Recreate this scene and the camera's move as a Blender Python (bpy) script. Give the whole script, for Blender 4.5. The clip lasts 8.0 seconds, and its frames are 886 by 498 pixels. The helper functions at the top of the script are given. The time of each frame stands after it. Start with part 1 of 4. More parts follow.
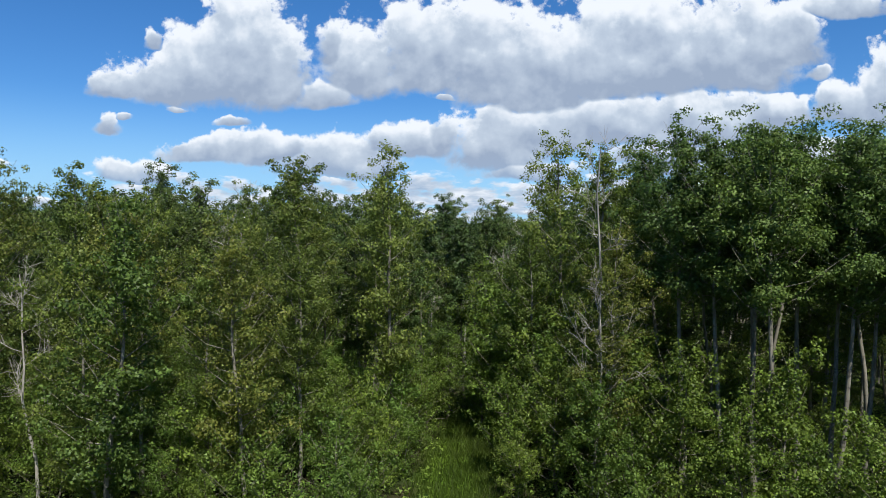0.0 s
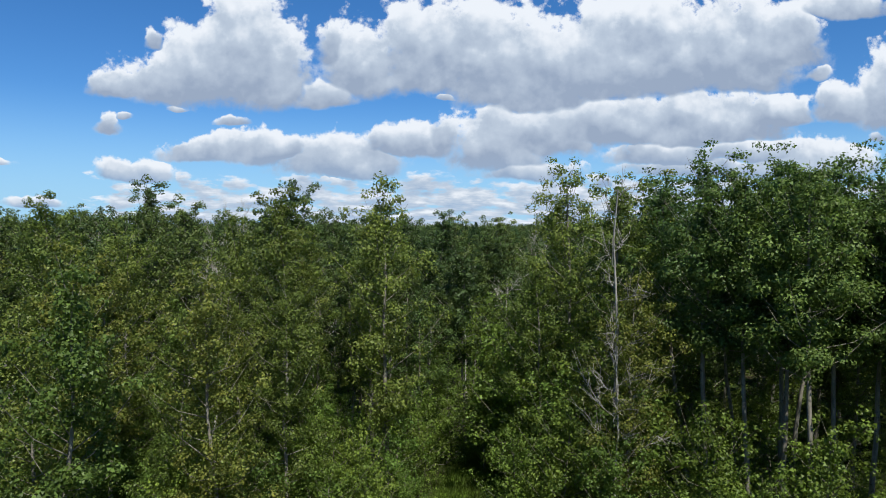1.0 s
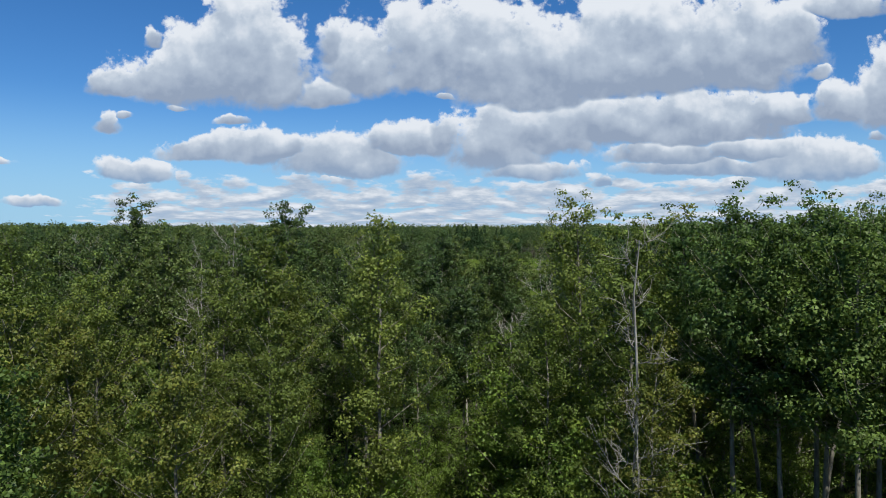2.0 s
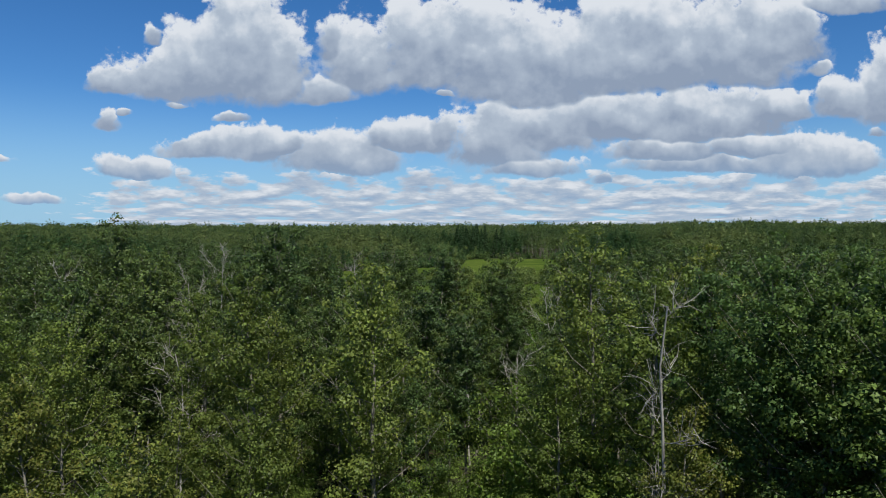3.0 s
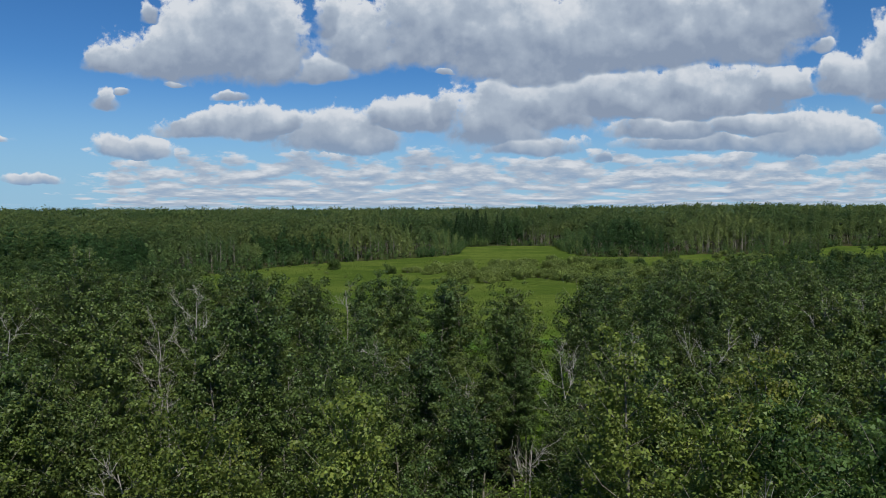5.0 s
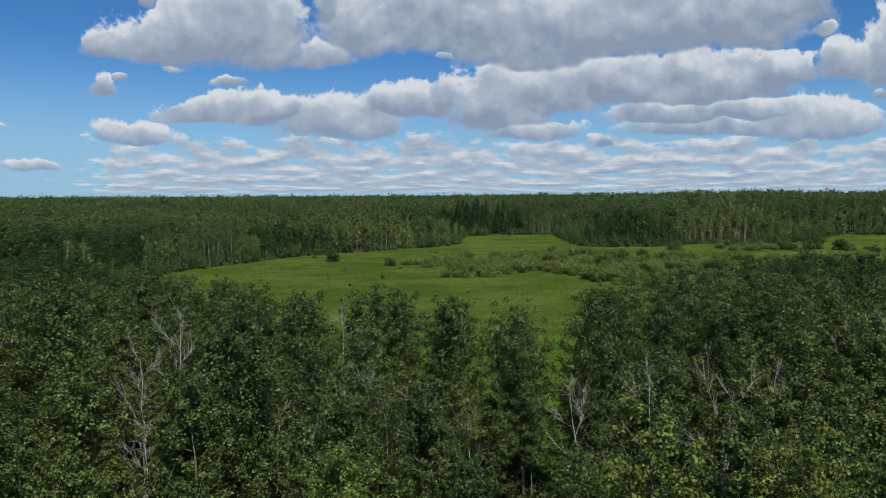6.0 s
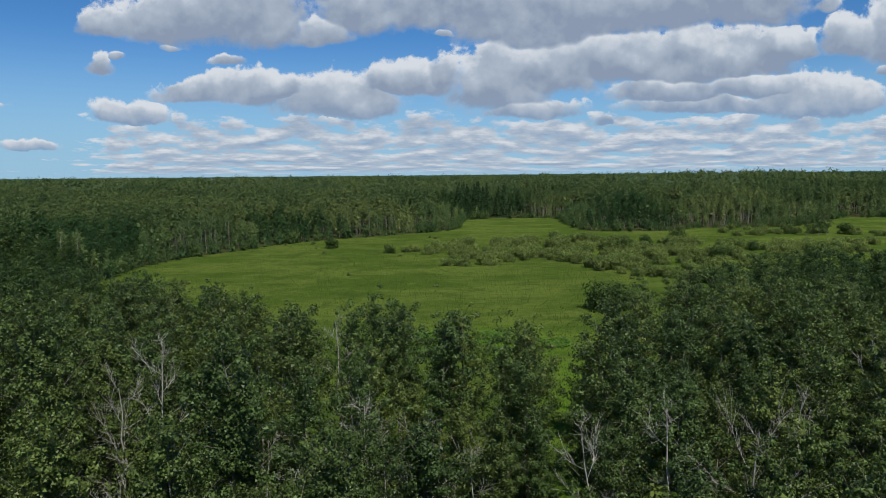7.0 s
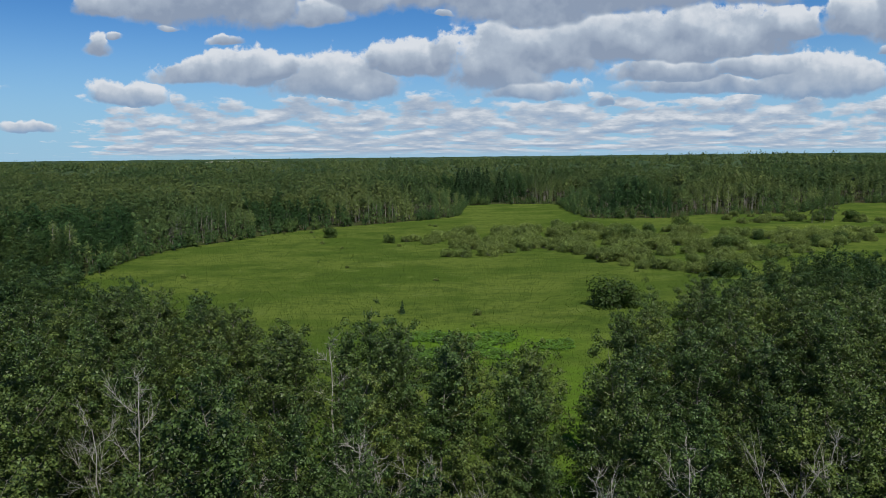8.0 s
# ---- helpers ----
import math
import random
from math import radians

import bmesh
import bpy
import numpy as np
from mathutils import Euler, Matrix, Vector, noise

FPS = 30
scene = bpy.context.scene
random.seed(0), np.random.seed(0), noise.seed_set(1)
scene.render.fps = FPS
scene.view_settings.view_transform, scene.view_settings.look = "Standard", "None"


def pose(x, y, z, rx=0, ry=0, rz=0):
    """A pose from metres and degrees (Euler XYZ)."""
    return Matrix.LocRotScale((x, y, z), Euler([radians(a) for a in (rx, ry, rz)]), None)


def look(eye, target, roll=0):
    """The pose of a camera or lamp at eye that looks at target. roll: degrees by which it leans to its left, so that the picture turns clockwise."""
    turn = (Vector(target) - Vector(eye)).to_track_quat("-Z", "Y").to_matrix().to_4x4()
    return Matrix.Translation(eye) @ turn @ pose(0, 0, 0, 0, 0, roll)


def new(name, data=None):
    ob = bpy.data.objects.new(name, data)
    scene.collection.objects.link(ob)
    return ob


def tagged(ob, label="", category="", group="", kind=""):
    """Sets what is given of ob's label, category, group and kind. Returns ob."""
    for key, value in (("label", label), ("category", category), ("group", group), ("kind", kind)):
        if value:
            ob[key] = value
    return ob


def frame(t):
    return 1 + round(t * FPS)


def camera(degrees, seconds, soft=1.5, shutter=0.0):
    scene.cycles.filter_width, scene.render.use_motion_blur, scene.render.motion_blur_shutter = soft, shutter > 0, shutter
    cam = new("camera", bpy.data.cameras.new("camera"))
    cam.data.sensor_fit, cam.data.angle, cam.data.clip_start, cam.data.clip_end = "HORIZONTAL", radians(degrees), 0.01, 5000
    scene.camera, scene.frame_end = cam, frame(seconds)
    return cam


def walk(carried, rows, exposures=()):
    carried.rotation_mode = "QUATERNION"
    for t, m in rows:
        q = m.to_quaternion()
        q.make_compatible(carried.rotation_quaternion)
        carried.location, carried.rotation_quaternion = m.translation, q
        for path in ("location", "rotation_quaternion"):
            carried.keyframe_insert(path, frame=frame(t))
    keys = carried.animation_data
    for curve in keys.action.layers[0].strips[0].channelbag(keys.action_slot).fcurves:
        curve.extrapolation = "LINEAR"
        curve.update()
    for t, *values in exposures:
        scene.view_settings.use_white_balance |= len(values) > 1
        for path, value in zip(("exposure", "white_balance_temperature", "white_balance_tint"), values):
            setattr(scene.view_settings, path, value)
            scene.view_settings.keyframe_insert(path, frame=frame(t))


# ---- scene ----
# ---------------------------------------------------------------- camera
cam = camera(66.0, 8.0, soft=0.48)
PATH = [(0.0, (0, -0.82, 10.73, 88.80, 0.10, 0)), (0.5, (0, 0.47, 11.57, 88.77, 0.05, 0)), (1.0, (0, 1.76, 12.42, 88.80, 0, 0)),
        (1.5, (0, 3.05, 13.29, 88.77, 0, 0)), (3.0, (0, 6.96, 16.01, 88.45, 0.10, 0)), (3.5, (0, 8.29, 16.95, 88.19, 0.12, 0)),
        (4.0, (0, 9.64, 17.91, 87.76, 0.15, 0)), (4.5, (0, 11.01, 18.88, 87.25, 0.20, 0)), (6.0, (0, 15.35, 21.86, 85.50, 0.35, 0)),
        (6.5, (0, 16.90, 22.87, 84.64, 0.45, 0)), (7.0, (0, 18.51, 23.88, 83.77, 0.52, 0)), (7.5, (0, 20.20, 24.88, 82.99, 0.58, 0)),
        (8.0, (0, 21.97, 25.88, 82.24, 0.60, 0))]
EXPOSURES = [(0.0, 0.57), (1.5, 0.42), (3.0, 0.24), (4.5, 0.12), (6.0, 0.11), (8.0, 0.17)]
walk(cam, [(t, pose(*p)) for t, p in PATH], EXPOSURES)

# ---------------------------------------------------------------- sun and sky
SUN_TO = Vector((0.30, -0.80, 1.25)).normalized()
sun_data = bpy.data.lights.new("sun", "SUN")
sun_data.energy, sun_data.angle, sun_data.color = 4.85, radians(0.53), (1.0, 0.985, 0.89)
sun = new("sun", sun_data)
sun.matrix_world = look(SUN_TO * 100, (0, 0, 0))

SKY_STRENGTH = 0.072
world = bpy.data.worlds.new("summer_sky")
scene.world = world
world.use_nodes = True
world.cycles.sampling_method, world.cycles.sample_map_resolution = "MANUAL", 512


class Nodes:
    """Short calls for building a node tree."""

    def __init__(self, tree):
        self.tree = tree

    def put(self, kind, *ins, **props):
        n = self.tree.nodes.new(kind)
        for k, v in props.items():
            setattr(n, k, v)
        for i, v in enumerate(ins):
            self.plug(n.inputs[i], v)
        return n

    def plug(self, socket, v):
        if v is None:
            return
        if hasattr(v, "is_linked"):
            self.tree.links.new(v, socket)
        else:
            socket.default_value = v

    def m(self, op, a, b=None, c=None, clamp=False):
        return self.put("ShaderNodeMath", a, b, c, operation=op, use_clamp=clamp).outputs[0]

    def v(self, op, a, b=None, c=None):
        n = self.put("ShaderNodeVectorMath", a, b, c, operation=op)
        return n.outputs[1 if op in ("LENGTH", "DOT_PRODUCT") else 0]

    def ramp(self, v, lo, hi, to_lo=0.0, to_hi=1.0, smooth=True):
        n = self.put("ShaderNodeMapRange", v, lo, hi, to_lo, to_hi, interpolation_type="SMOOTHSTEP" if smooth else "LINEAR")
        return n.outputs[0]

    def mix(self, f, a, b, blend="MIX"):
        n = self.tree.nodes.new("ShaderNodeMix")
        n.data_type, n.blend_type = "RGBA", blend
        self.plug(n.inputs[0], f), self.plug(n.inputs[6], a), self.plug(n.inputs[7], b)
        return n.outputs[2]

    def noise(self, vec, scale, detail=4.0, rough=0.55, dist=0.0):
        n = self.tree.nodes.new("ShaderNodeTexNoise")
        self.plug(n.inputs["Vector"], vec)
        n.inputs["Scale"].default_value, n.inputs["Detail"].default_value = scale, detail
        n.inputs["Roughness"].default_value, n.inputs["Distortion"].default_value = rough, dist
        return n


# Cumulus heaps: middle and base of each on the sky (tangents of azimuth and height), half width, height
HEAPS_HIGH = [(-0.468, 0.204, 0.048, 0.033), (-0.406, 0.201, 0.066, 0.064), (-0.349, 0.204, 0.078, 0.104), (-0.291, 0.208, 0.078, 0.146), (-0.24, 0.2, 0.048, 0.094), (-0.172, 0.192, 0.048, 0.038),
              (-0.424, 0.274, 0.014, 0.032), (-0.118, 0.214, 0.062, 0.094), (-0.02, 0.223, 0.082, 0.114), (0.079, 0.204, 0.082, 0.13), (0.145, 0.189, 0.078, 0.114),
              (0.227, 0.206, 0.09, 0.13), (0.326, 0.214, 0.107, 0.13), (0.424, 0.223, 0.099, 0.122), (0.498, 0.249, 0.051, 0.081), (-0.159, 0.253, 0.03, 0.061), (0.595, 0.32, 0.066, 0.032)]
HEAPS_BAND = [(-0.358, 0.111, 0.056, 0.03), (-0.284, 0.11, 0.068, 0.043), (-0.226, 0.114, 0.037, 0.03), (-0.152, 0.09, 0.089, 0.054), (-0.111, 0.085, 0.051, 0.036), (-0.049, 0.118, 0.078, 0.039),
              (-0.002, 0.124, 0.028, 0.051), (0.087, 0.101, 0.073, 0.095), (0.061, 0.104, 0.045, 0.066), (0.149, 0.124, 0.076, 0.074), (0.244, 0.136, 0.092, 0.064), (0.343, 0.139, 0.092, 0.082),
              (0.429, 0.144, 0.076, 0.069), (0.499, 0.165, 0.051, 0.036), (0.59, 0.167, 0.04, 0.051), (0.641, 0.165, 0.051, 0.096)]
HEAPS_LOW = [(-0.491, 0.146, 0.028, 0.033), (-0.466, 0.169, 0.013, 0.011), (-0.306, 0.161, 0.025, 0.014), (0.546, 0.226, 0.017, 0.023), (0.005, 0.195, 0.02, 0.012), (-0.394, 0.185, 0.021, 0.01),
             (0.636, 0.137, 0.018, 0.016), (0.327, 0.104, 0.092, 0.034), (0.459, 0.111, 0.076, 0.03), (0.533, 0.088, 0.092, 0.053), (0.595, 0.091, 0.048, 0.041), (0.125, 0.082, 0.073, 0.026),
             (0.385, 0.087, 0.116, 0.025), (0.236, 0.069, 0.021, 0.015), (-0.449, 0.08, 0.051, 0.028), (-0.644, 0.101, 0.015, 0.012), (-0.599, 0.044, 0.041, 0.012)]

heap_group = bpy.data.node_groups.new("cloud_thickness", "ShaderNodeTree")
heap_group.interface.new_socket("Place", in_out="INPUT", socket_type="NodeSocketVector")
for socket in ("Thickness", "Rise", "Relief"):
    heap_group.interface.new_socket(socket, in_out="OUTPUT", socket_type="NodeSocketFloat")
G = Nodes(heap_group)
g_in, g_out = G.put("NodeGroupInput"), G.put("NodeGroupOutput")
place = g_in.outputs[0]
big = G.noise(place, 13.0, 3.0, 0.55)
warp = G.v("MULTIPLY", G.v("SUBTRACT", big.outputs["Color"], (0.5, 0.5, 0.5)), (0.070, 0.030, 0.0))
warped = G.v("ADD", place, warp)
# thickest heap at this spot, and how high in that heap the spot lies (0 at its base, 1 at its top)
heaps, rise = None, None
for hu, hv, hw, hh in HEAPS_HIGH + HEAPS_BAND + HEAPS_LOW:
    hw, hh, hv = hw * 1.24, hh * 1.10, hv + 0.13 * hh
    q = G.v("MULTIPLY_ADD", warped, (1 / hw, 1 / hh, 0.0), (-hu / hw, -hv / hh, 0.0))
    d = G.m("SUBTRACT", 1.0 if hw > 0.045 else 0.82, G.v("LENGTH", G.v("MAXIMUM", q, G.v("MULTIPLY", q, (-1.0, -3.4, 0.0)))))
    up = G.put("ShaderNodeSeparateXYZ", q).outputs[1]
    if heaps is None:
        heaps, rise = d, up
    else:
        over = G.ramp(G.m("SUBTRACT", d, heaps), -0.16, 0.16)
        rise = G.m("MULTIPLY_ADD", over, G.m("SUBTRACT", up, rise), rise)
        heaps = G.m("SMOOTH_MAX", heaps, d, 0.12)


def billows(at):
    """Cauliflower relief of the clouds."""
    soft = G.noise(at, 17.0, 6.0, 0.52)
    puffs = G.put("ShaderNodeTexVoronoi", feature="SMOOTH_F1")
    G.plug(puffs.inputs["Vector"], G.v("ADD", at, G.v("MULTIPLY", G.v("SUBTRACT", soft.outputs["Color"], (0.5, 0.5, 0.5)), (0.035, 0.025, 0.0))))
    puffs.inputs["Scale"].default_value, puffs.inputs["Detail"].default_value = 30.0, 2.0
    return G.m("MULTIPLY_ADD", G.m("SUBTRACT", 0.42, puffs.outputs["Distance"]), 0.26, G.m("MULTIPLY", G.m("SUBTRACT", soft.outputs["Fac"], 0.5), 1.15))


here = billows(place)
heaps = G.m("MULTIPLY_ADD", here, G.ramp(rise, -0.1, 0.5, 0.5, 1.0), G.m("ADD", heaps, 0.10))
wisps = G.noise(place, 62.0, 5.0, 0.6)
heaps = G.m("MULTIPLY_ADD", G.m("SUBTRACT", wisps.outputs["Fac"], 0.5), 0.62, heaps)
heap_relief = G.m("SUBTRACT", here, billows(G.v("ADD", place, (0.008, 0.022, 0.0))))


def cloud_rows(at):
    """Flat cloudlets in rows that close up towards the horizon."""
    part = G.put("ShaderNodeSeparateXYZ", at)
    level = G.m("MULTIPLY", G.m("LOGARITHM", G.m("ADD", G.m("MAXIMUM", part.outputs[1], 0.004), 0.014), 2.718), 3.1)
    flat = G.put("ShaderNodeCombineXYZ", G.m("MULTIPLY", part.outputs[0], 13.0), level, 3.7).outputs[0]
    soft = G.noise(flat, 1.35, 6.0, 0.55)
    cells = G.put("ShaderNodeTexVoronoi", feature="SMOOTH_F1")
    G.plug(cells.inputs["Vector"], G.v("ADD", flat, G.v("MULTIPLY", soft.outputs["Color"], (0.8, 0.35, 0.0))))
    cells.inputs["Scale"].default_value = 1.6
    return G.m("MULTIPLY_ADD", G.m("SUBTRACT", soft.outputs["Fac"], 0.5), 2.4, G.m("MULTIPLY", G.m("SUBTRACT", 0.45, cells.outputs["Distance"]), 0.5))


sep = G.put("ShaderNodeSeparateXYZ", place)
step_up = G.put("ShaderNodeCombineXYZ", 0.002, G.m("MULTIPLY_ADD", G.m("MAXIMUM", sep.outputs[1], 0.0), 0.15, 0.0016), 0.0).outputs[0]
row_here = cloud_rows(place)
row_relief = G.m("SUBTRACT", row_here, cloud_rows(G.v("ADD", place, step_up)))
cover = G.m("MULTIPLY", G.ramp(sep.outputs[1], 0.120, 0.060), G.ramp(sep.outputs[0], -0.62, -0.40, 0.35, 1.0))
streaks = G.m("ADD", G.m("MULTIPLY", row_here, 0.95), G.m("MULTIPLY_ADD", cover, 1.02, -0.68))
row_on = G.ramp(G.m("SUBTRACT", streaks, heaps), -0.08, 0.08)
G.plug(g_out.inputs[0], G.m("MAXIMUM", heaps, streaks))
G.plug(g_out.inputs[1], G.m("MULTIPLY_ADD", row_on, G.m("SUBTRACT", 0.34, rise), rise))
G.plug(g_out.inputs[2], G.m("MULTIPLY_ADD", row_on, G.m("SUBTRACT", G.m("MULTIPLY", row_relief, 0.80), heap_relief), heap_relief))

W = Nodes(world.node_tree)
world.node_tree.nodes.clear()
direction = W.put("ShaderNodeTexCoord").outputs["Generated"]
axes = W.put("ShaderNodeSeparateXYZ", direction)
ahead = W.m("MAXIMUM", W.m("ABSOLUTE", axes.outputs[1]), 0.08)
sky_u, sky_v = W.m("DIVIDE", axes.outputs[0], ahead), W.m("DIVIDE", axes.outputs[2], ahead)
spot = W.put("ShaderNodeCombineXYZ", sky_u, sky_v, 0.0).outputs[0]
clouds = world.node_tree.nodes.new("ShaderNodeGroup")
clouds.node_tree = heap_group
W.plug(clouds.inputs[0], spot)
thick, rise, relief = clouds.outputs
# crisp sunlit tops, ragged soft bases
veil = W.m("DIVIDE", thick, W.ramp(rise, 0.0, 0.6, 0.50, 0.19), clamp=True)
veil = W.m("MULTIPLY", W.m("MULTIPLY", veil, veil), W.m("MULTIPLY_ADD", veil, -2.0, 3.0))
veil = W.m("MULTIPLY", veil, W.ramp(axes.outputs[2], -0.002, 0.010))
lit = W.m("MULTIPLY_ADD", rise, 0.76, 0.12)
lit = W.m("MULTIPLY_ADD", relief, 0.85, lit)
lit = W.m("ADD", lit, W.ramp(thick, 0.42, 0.05, 0.0, 0.26), clamp=True)
low_sky = W.ramp(axes.outputs[2], 0.13, 0.03)
shade = W.mix(low_sky, (3.2, 4.0, 5.4, 1), (2.9, 4.4, 6.6, 1))
cloud = W.mix(W.ramp(lit, 0.02, 0.52, smooth=False), shade, (5.5, 6.4, 7.6, 1))
cloud = W.mix(W.ramp(lit, 0.40, 0.82), cloud, (8.4, 8.9, 9.6, 1))
blue = W.put("ShaderNodeTexSky", sky_type="NISHITA", sun_disc=False, sun_elevation=math.asin(SUN_TO.z),
             sun_rotation=math.atan2(SUN_TO.x, SUN_TO.y), altitude=600.0, air_density=1.0, dust_density=0.0, ozone_density=3.0)
deep = W.put("ShaderNodeHueSaturation")
deep.inputs["Saturation"].default_value = 1.12
W.plug(deep.inputs["Color"], W.mix(1.0, blue.outputs[0], (0.70, 0.92, 1.18, 1), "MULTIPLY"))
haze = W.ramp(axes.outputs[2], 0.20, 0.0, 0.0, 0.85)
clear = W.mix(haze, deep.outputs[0], (3.4, 6.1, 8.7, 1))
sky_colour = W.mix(veil, clear, cloud)
back = W.put("ShaderNodeBackground", sky_colour, SKY_STRENGTH)
W.tree.links.new(back.outputs[0], W.put("ShaderNodeOutputWorld").inputs[0])


# ---------------------------------------------------------------- materials
def material(name):
    mat = bpy.data.materials.new(name)
    mat.use_nodes = True
    mat.node_tree.nodes.clear()
    k = Nodes(mat.node_tree)
    out = k.put("ShaderNodeOutputMaterial")
    return mat, k, out


def leaf_material(name, dark, fresh, olive, through_light=0.26, patch=0.0, gloss=0.5, sheen=0.35):
    """Leaves: each leaf, each tree and (patch > 0) each stretch of wood a little different."""
    mat, k, out = material(name)
    info = k.put("ShaderNodeObjectInfo").outputs["Random"]
    island = k.put("ShaderNodeNewGeometry").outputs["Random Per Island"]
    spread = info
    if patch:
        at = k.put("ShaderNodeTexCoord").outputs["Object"]
        far = k.m("MULTIPLY", k.noise(at, patch, 3.0, 0.7).outputs["Fac"], 0.72)
        spread = k.ramp(k.m("MULTIPLY_ADD", k.noise(at, 0.23, 1.0, 0.5).outputs["Fac"], 0.28, far), 0.38, 0.62)
    tree_tone = k.mix(spread, (*dark, 1), (*olive, 1))
    value = k.ramp(k.m("FRACT", k.m("MULTIPLY", info, 7.31)), 0.0, 1.0, 0.62, 1.32, False)
    tree_tone = k.mix(1.0, tree_tone, k.put("ShaderNodeCombineColor", value, value, value).outputs[0], "MULTIPLY")
    if not patch:
        spray = k.noise(k.put("ShaderNodeTexCoord").outputs["Object"], 0.85, 2.0, 0.6).outputs["Fac"]
        young = k.ramp(spray, 0.36, 0.66, 0.74, 1.22)
        tree_tone = k.mix(1.0, tree_tone, k.put("ShaderNodeCombineColor", young, young, young).outputs[0], "MULTIPLY")
    tone = k.mix(k.m("MULTIPLY", island, 0.3 if patch else 0.6), tree_tone, (*fresh, 1))
    if not patch:
        leaf_value = k.ramp(k.m("FRACT", k.m("MULTIPLY", island, 13.7)), 0.0, 1.0, 0.55, 1.35, False)
        tone = k.mix(1.0, tone, k.put("ShaderNodeCombineColor", leaf_value, leaf_value, leaf_value).outputs[0], "MULTIPLY")
    p = k.put("ShaderNodeBsdfPrincipled")
    k.plug(p.inputs["Base Color"], tone)
    p.inputs["Roughness"].default_value = gloss
    p.inputs["Specular IOR Level"].default_value = sheen
    t = k.put("ShaderNodeBsdfTranslucent", k.mix(0.5, tone, (fresh[0] * 1.5, fresh[1] * 1.6, fresh[2] * 0.7, 1)))
    both = k.put("ShaderNodeMixShader", through_light, p.outputs[0], t.outputs[0])
    k.tree.links.new(both.outputs[0], out.inputs[0])
    return mat


def bark_material(name, pale, dark, scars=0.5):
    mat, k, out = material(name)
    at = k.put("ShaderNodeTexCoord").outputs["Object"]
    grain = k.noise(k.v("MULTIPLY", at, (6.0, 6.0, 1.6)), 1.6, 6.0, 0.65)
    knots = k.noise(k.v("MULTIPLY", at, (2.0, 2.0, 5.0)), 2.2, 3.0, 0.6)
    tone = k.mix(k.ramp(grain.outputs["Fac"], 0.3, 0.7), (*dark, 1), (*pale, 1))
    tone = k.mix(k.m("MULTIPLY", k.ramp(knots.outputs["Fac"], 0.60, 0.68), scars), tone, (0.03, 0.027, 0.022, 1))
    p = k.put("ShaderNodeBsdfPrincipled")
    k.plug(p.inputs["Base Color"], tone)
    p.inputs["Roughness"].default_value = 0.85
    bump = k.put("ShaderNodeBump")
    bump.inputs["Strength"].default_value, bump.inputs["Distance"].default_value = 0.6, 0.02
    k.plug(bump.inputs["Height"], grain.outputs["Fac"])
    k.plug(p.inputs["Normal"], bump.outputs[0])
    k.tree.links.new(p.outputs[0], out.inputs[0])
    return mat


def ground_material():
    """Meadow grass, and brown-green litter under the trees where the meadow share falls to nought."""
    mat, k, out = material("meadow_and_forest_floor")
    at = k.put("ShaderNodeTexCoord").outputs["Object"]
    share = k.put("ShaderNodeAttribute", attribute_name="meadow").outputs["Fac"]
    lush = k.put("ShaderNodeAttribute", attribute_name="lush").outputs["Fac"]
    wide = k.noise(k.v("MULTIPLY", at, (0.55, 1.0, 1.0)), 0.05, 5.0, 0.62).outputs["Fac"]
    mid = k.noise(k.v("MULTIPLY", at, (0.75, 1.0, 1.0)), 0.16, 7.0, 0.72).outputs["Fac"]
    fine = k.noise(k.v("MULTIPLY", at, (0.8, 1.0, 1.0)), 0.75, 8.0, 0.75).outputs["Fac"]
    grass = k.mix(k.ramp(wide, 0.41, 0.59), (0.054, 0.086, 0.014, 1), (0.088, 0.118, 0.022, 1))
    grass = k.mix(k.m("MULTIPLY", k.ramp(mid, 0.49, 0.62), 0.65), grass, (0.036, 0.062, 0.012, 1))
    grass = k.mix(k.m("MULTIPLY", k.ramp(mid, 0.45, 0.34), 0.6), grass, (0.107, 0.138, 0.034, 1))
    grass = k.mix(k.m("MULTIPLY", lush, 0.9), grass, (0.080, 0.155, 0.012, 1))
    grass = k.mix(k.m("MULTIPLY", k.ramp(fine, 0.46, 0.62), 0.55), grass, (0.036, 0.058, 0.012, 1))
    floor = k.mix(k.ramp(mid, 0.35, 0.65), (0.040, 0.034, 0.020, 1), (0.040, 0.060, 0.018, 1))
    edge = k.ramp(k.m("MULTIPLY_ADD", k.m("SUBTRACT", mid, 0.5), 0.6, share), 0.35, 0.65)
    p = k.put("ShaderNodeBsdfPrincipled")
    k.plug(p.inputs["Base Color"], k.mix(edge, floor, grass))
    p.inputs["Roughness"].default_value = 1.0
    p.inputs["Specular IOR Level"].default_value = 0.0
    bump = k.put("ShaderNodeBump")
    bump.inputs["Strength"].default_value, bump.inputs["Distance"].default_value = 1.0, 0.35
    k.plug(bump.inputs["Height"], k.m("ADD", fine, mid))
    k.plug(p.inputs["Normal"], bump.outputs[0])
    k.tree.links.new(p.outputs[0], out.inputs[0])
    return mat


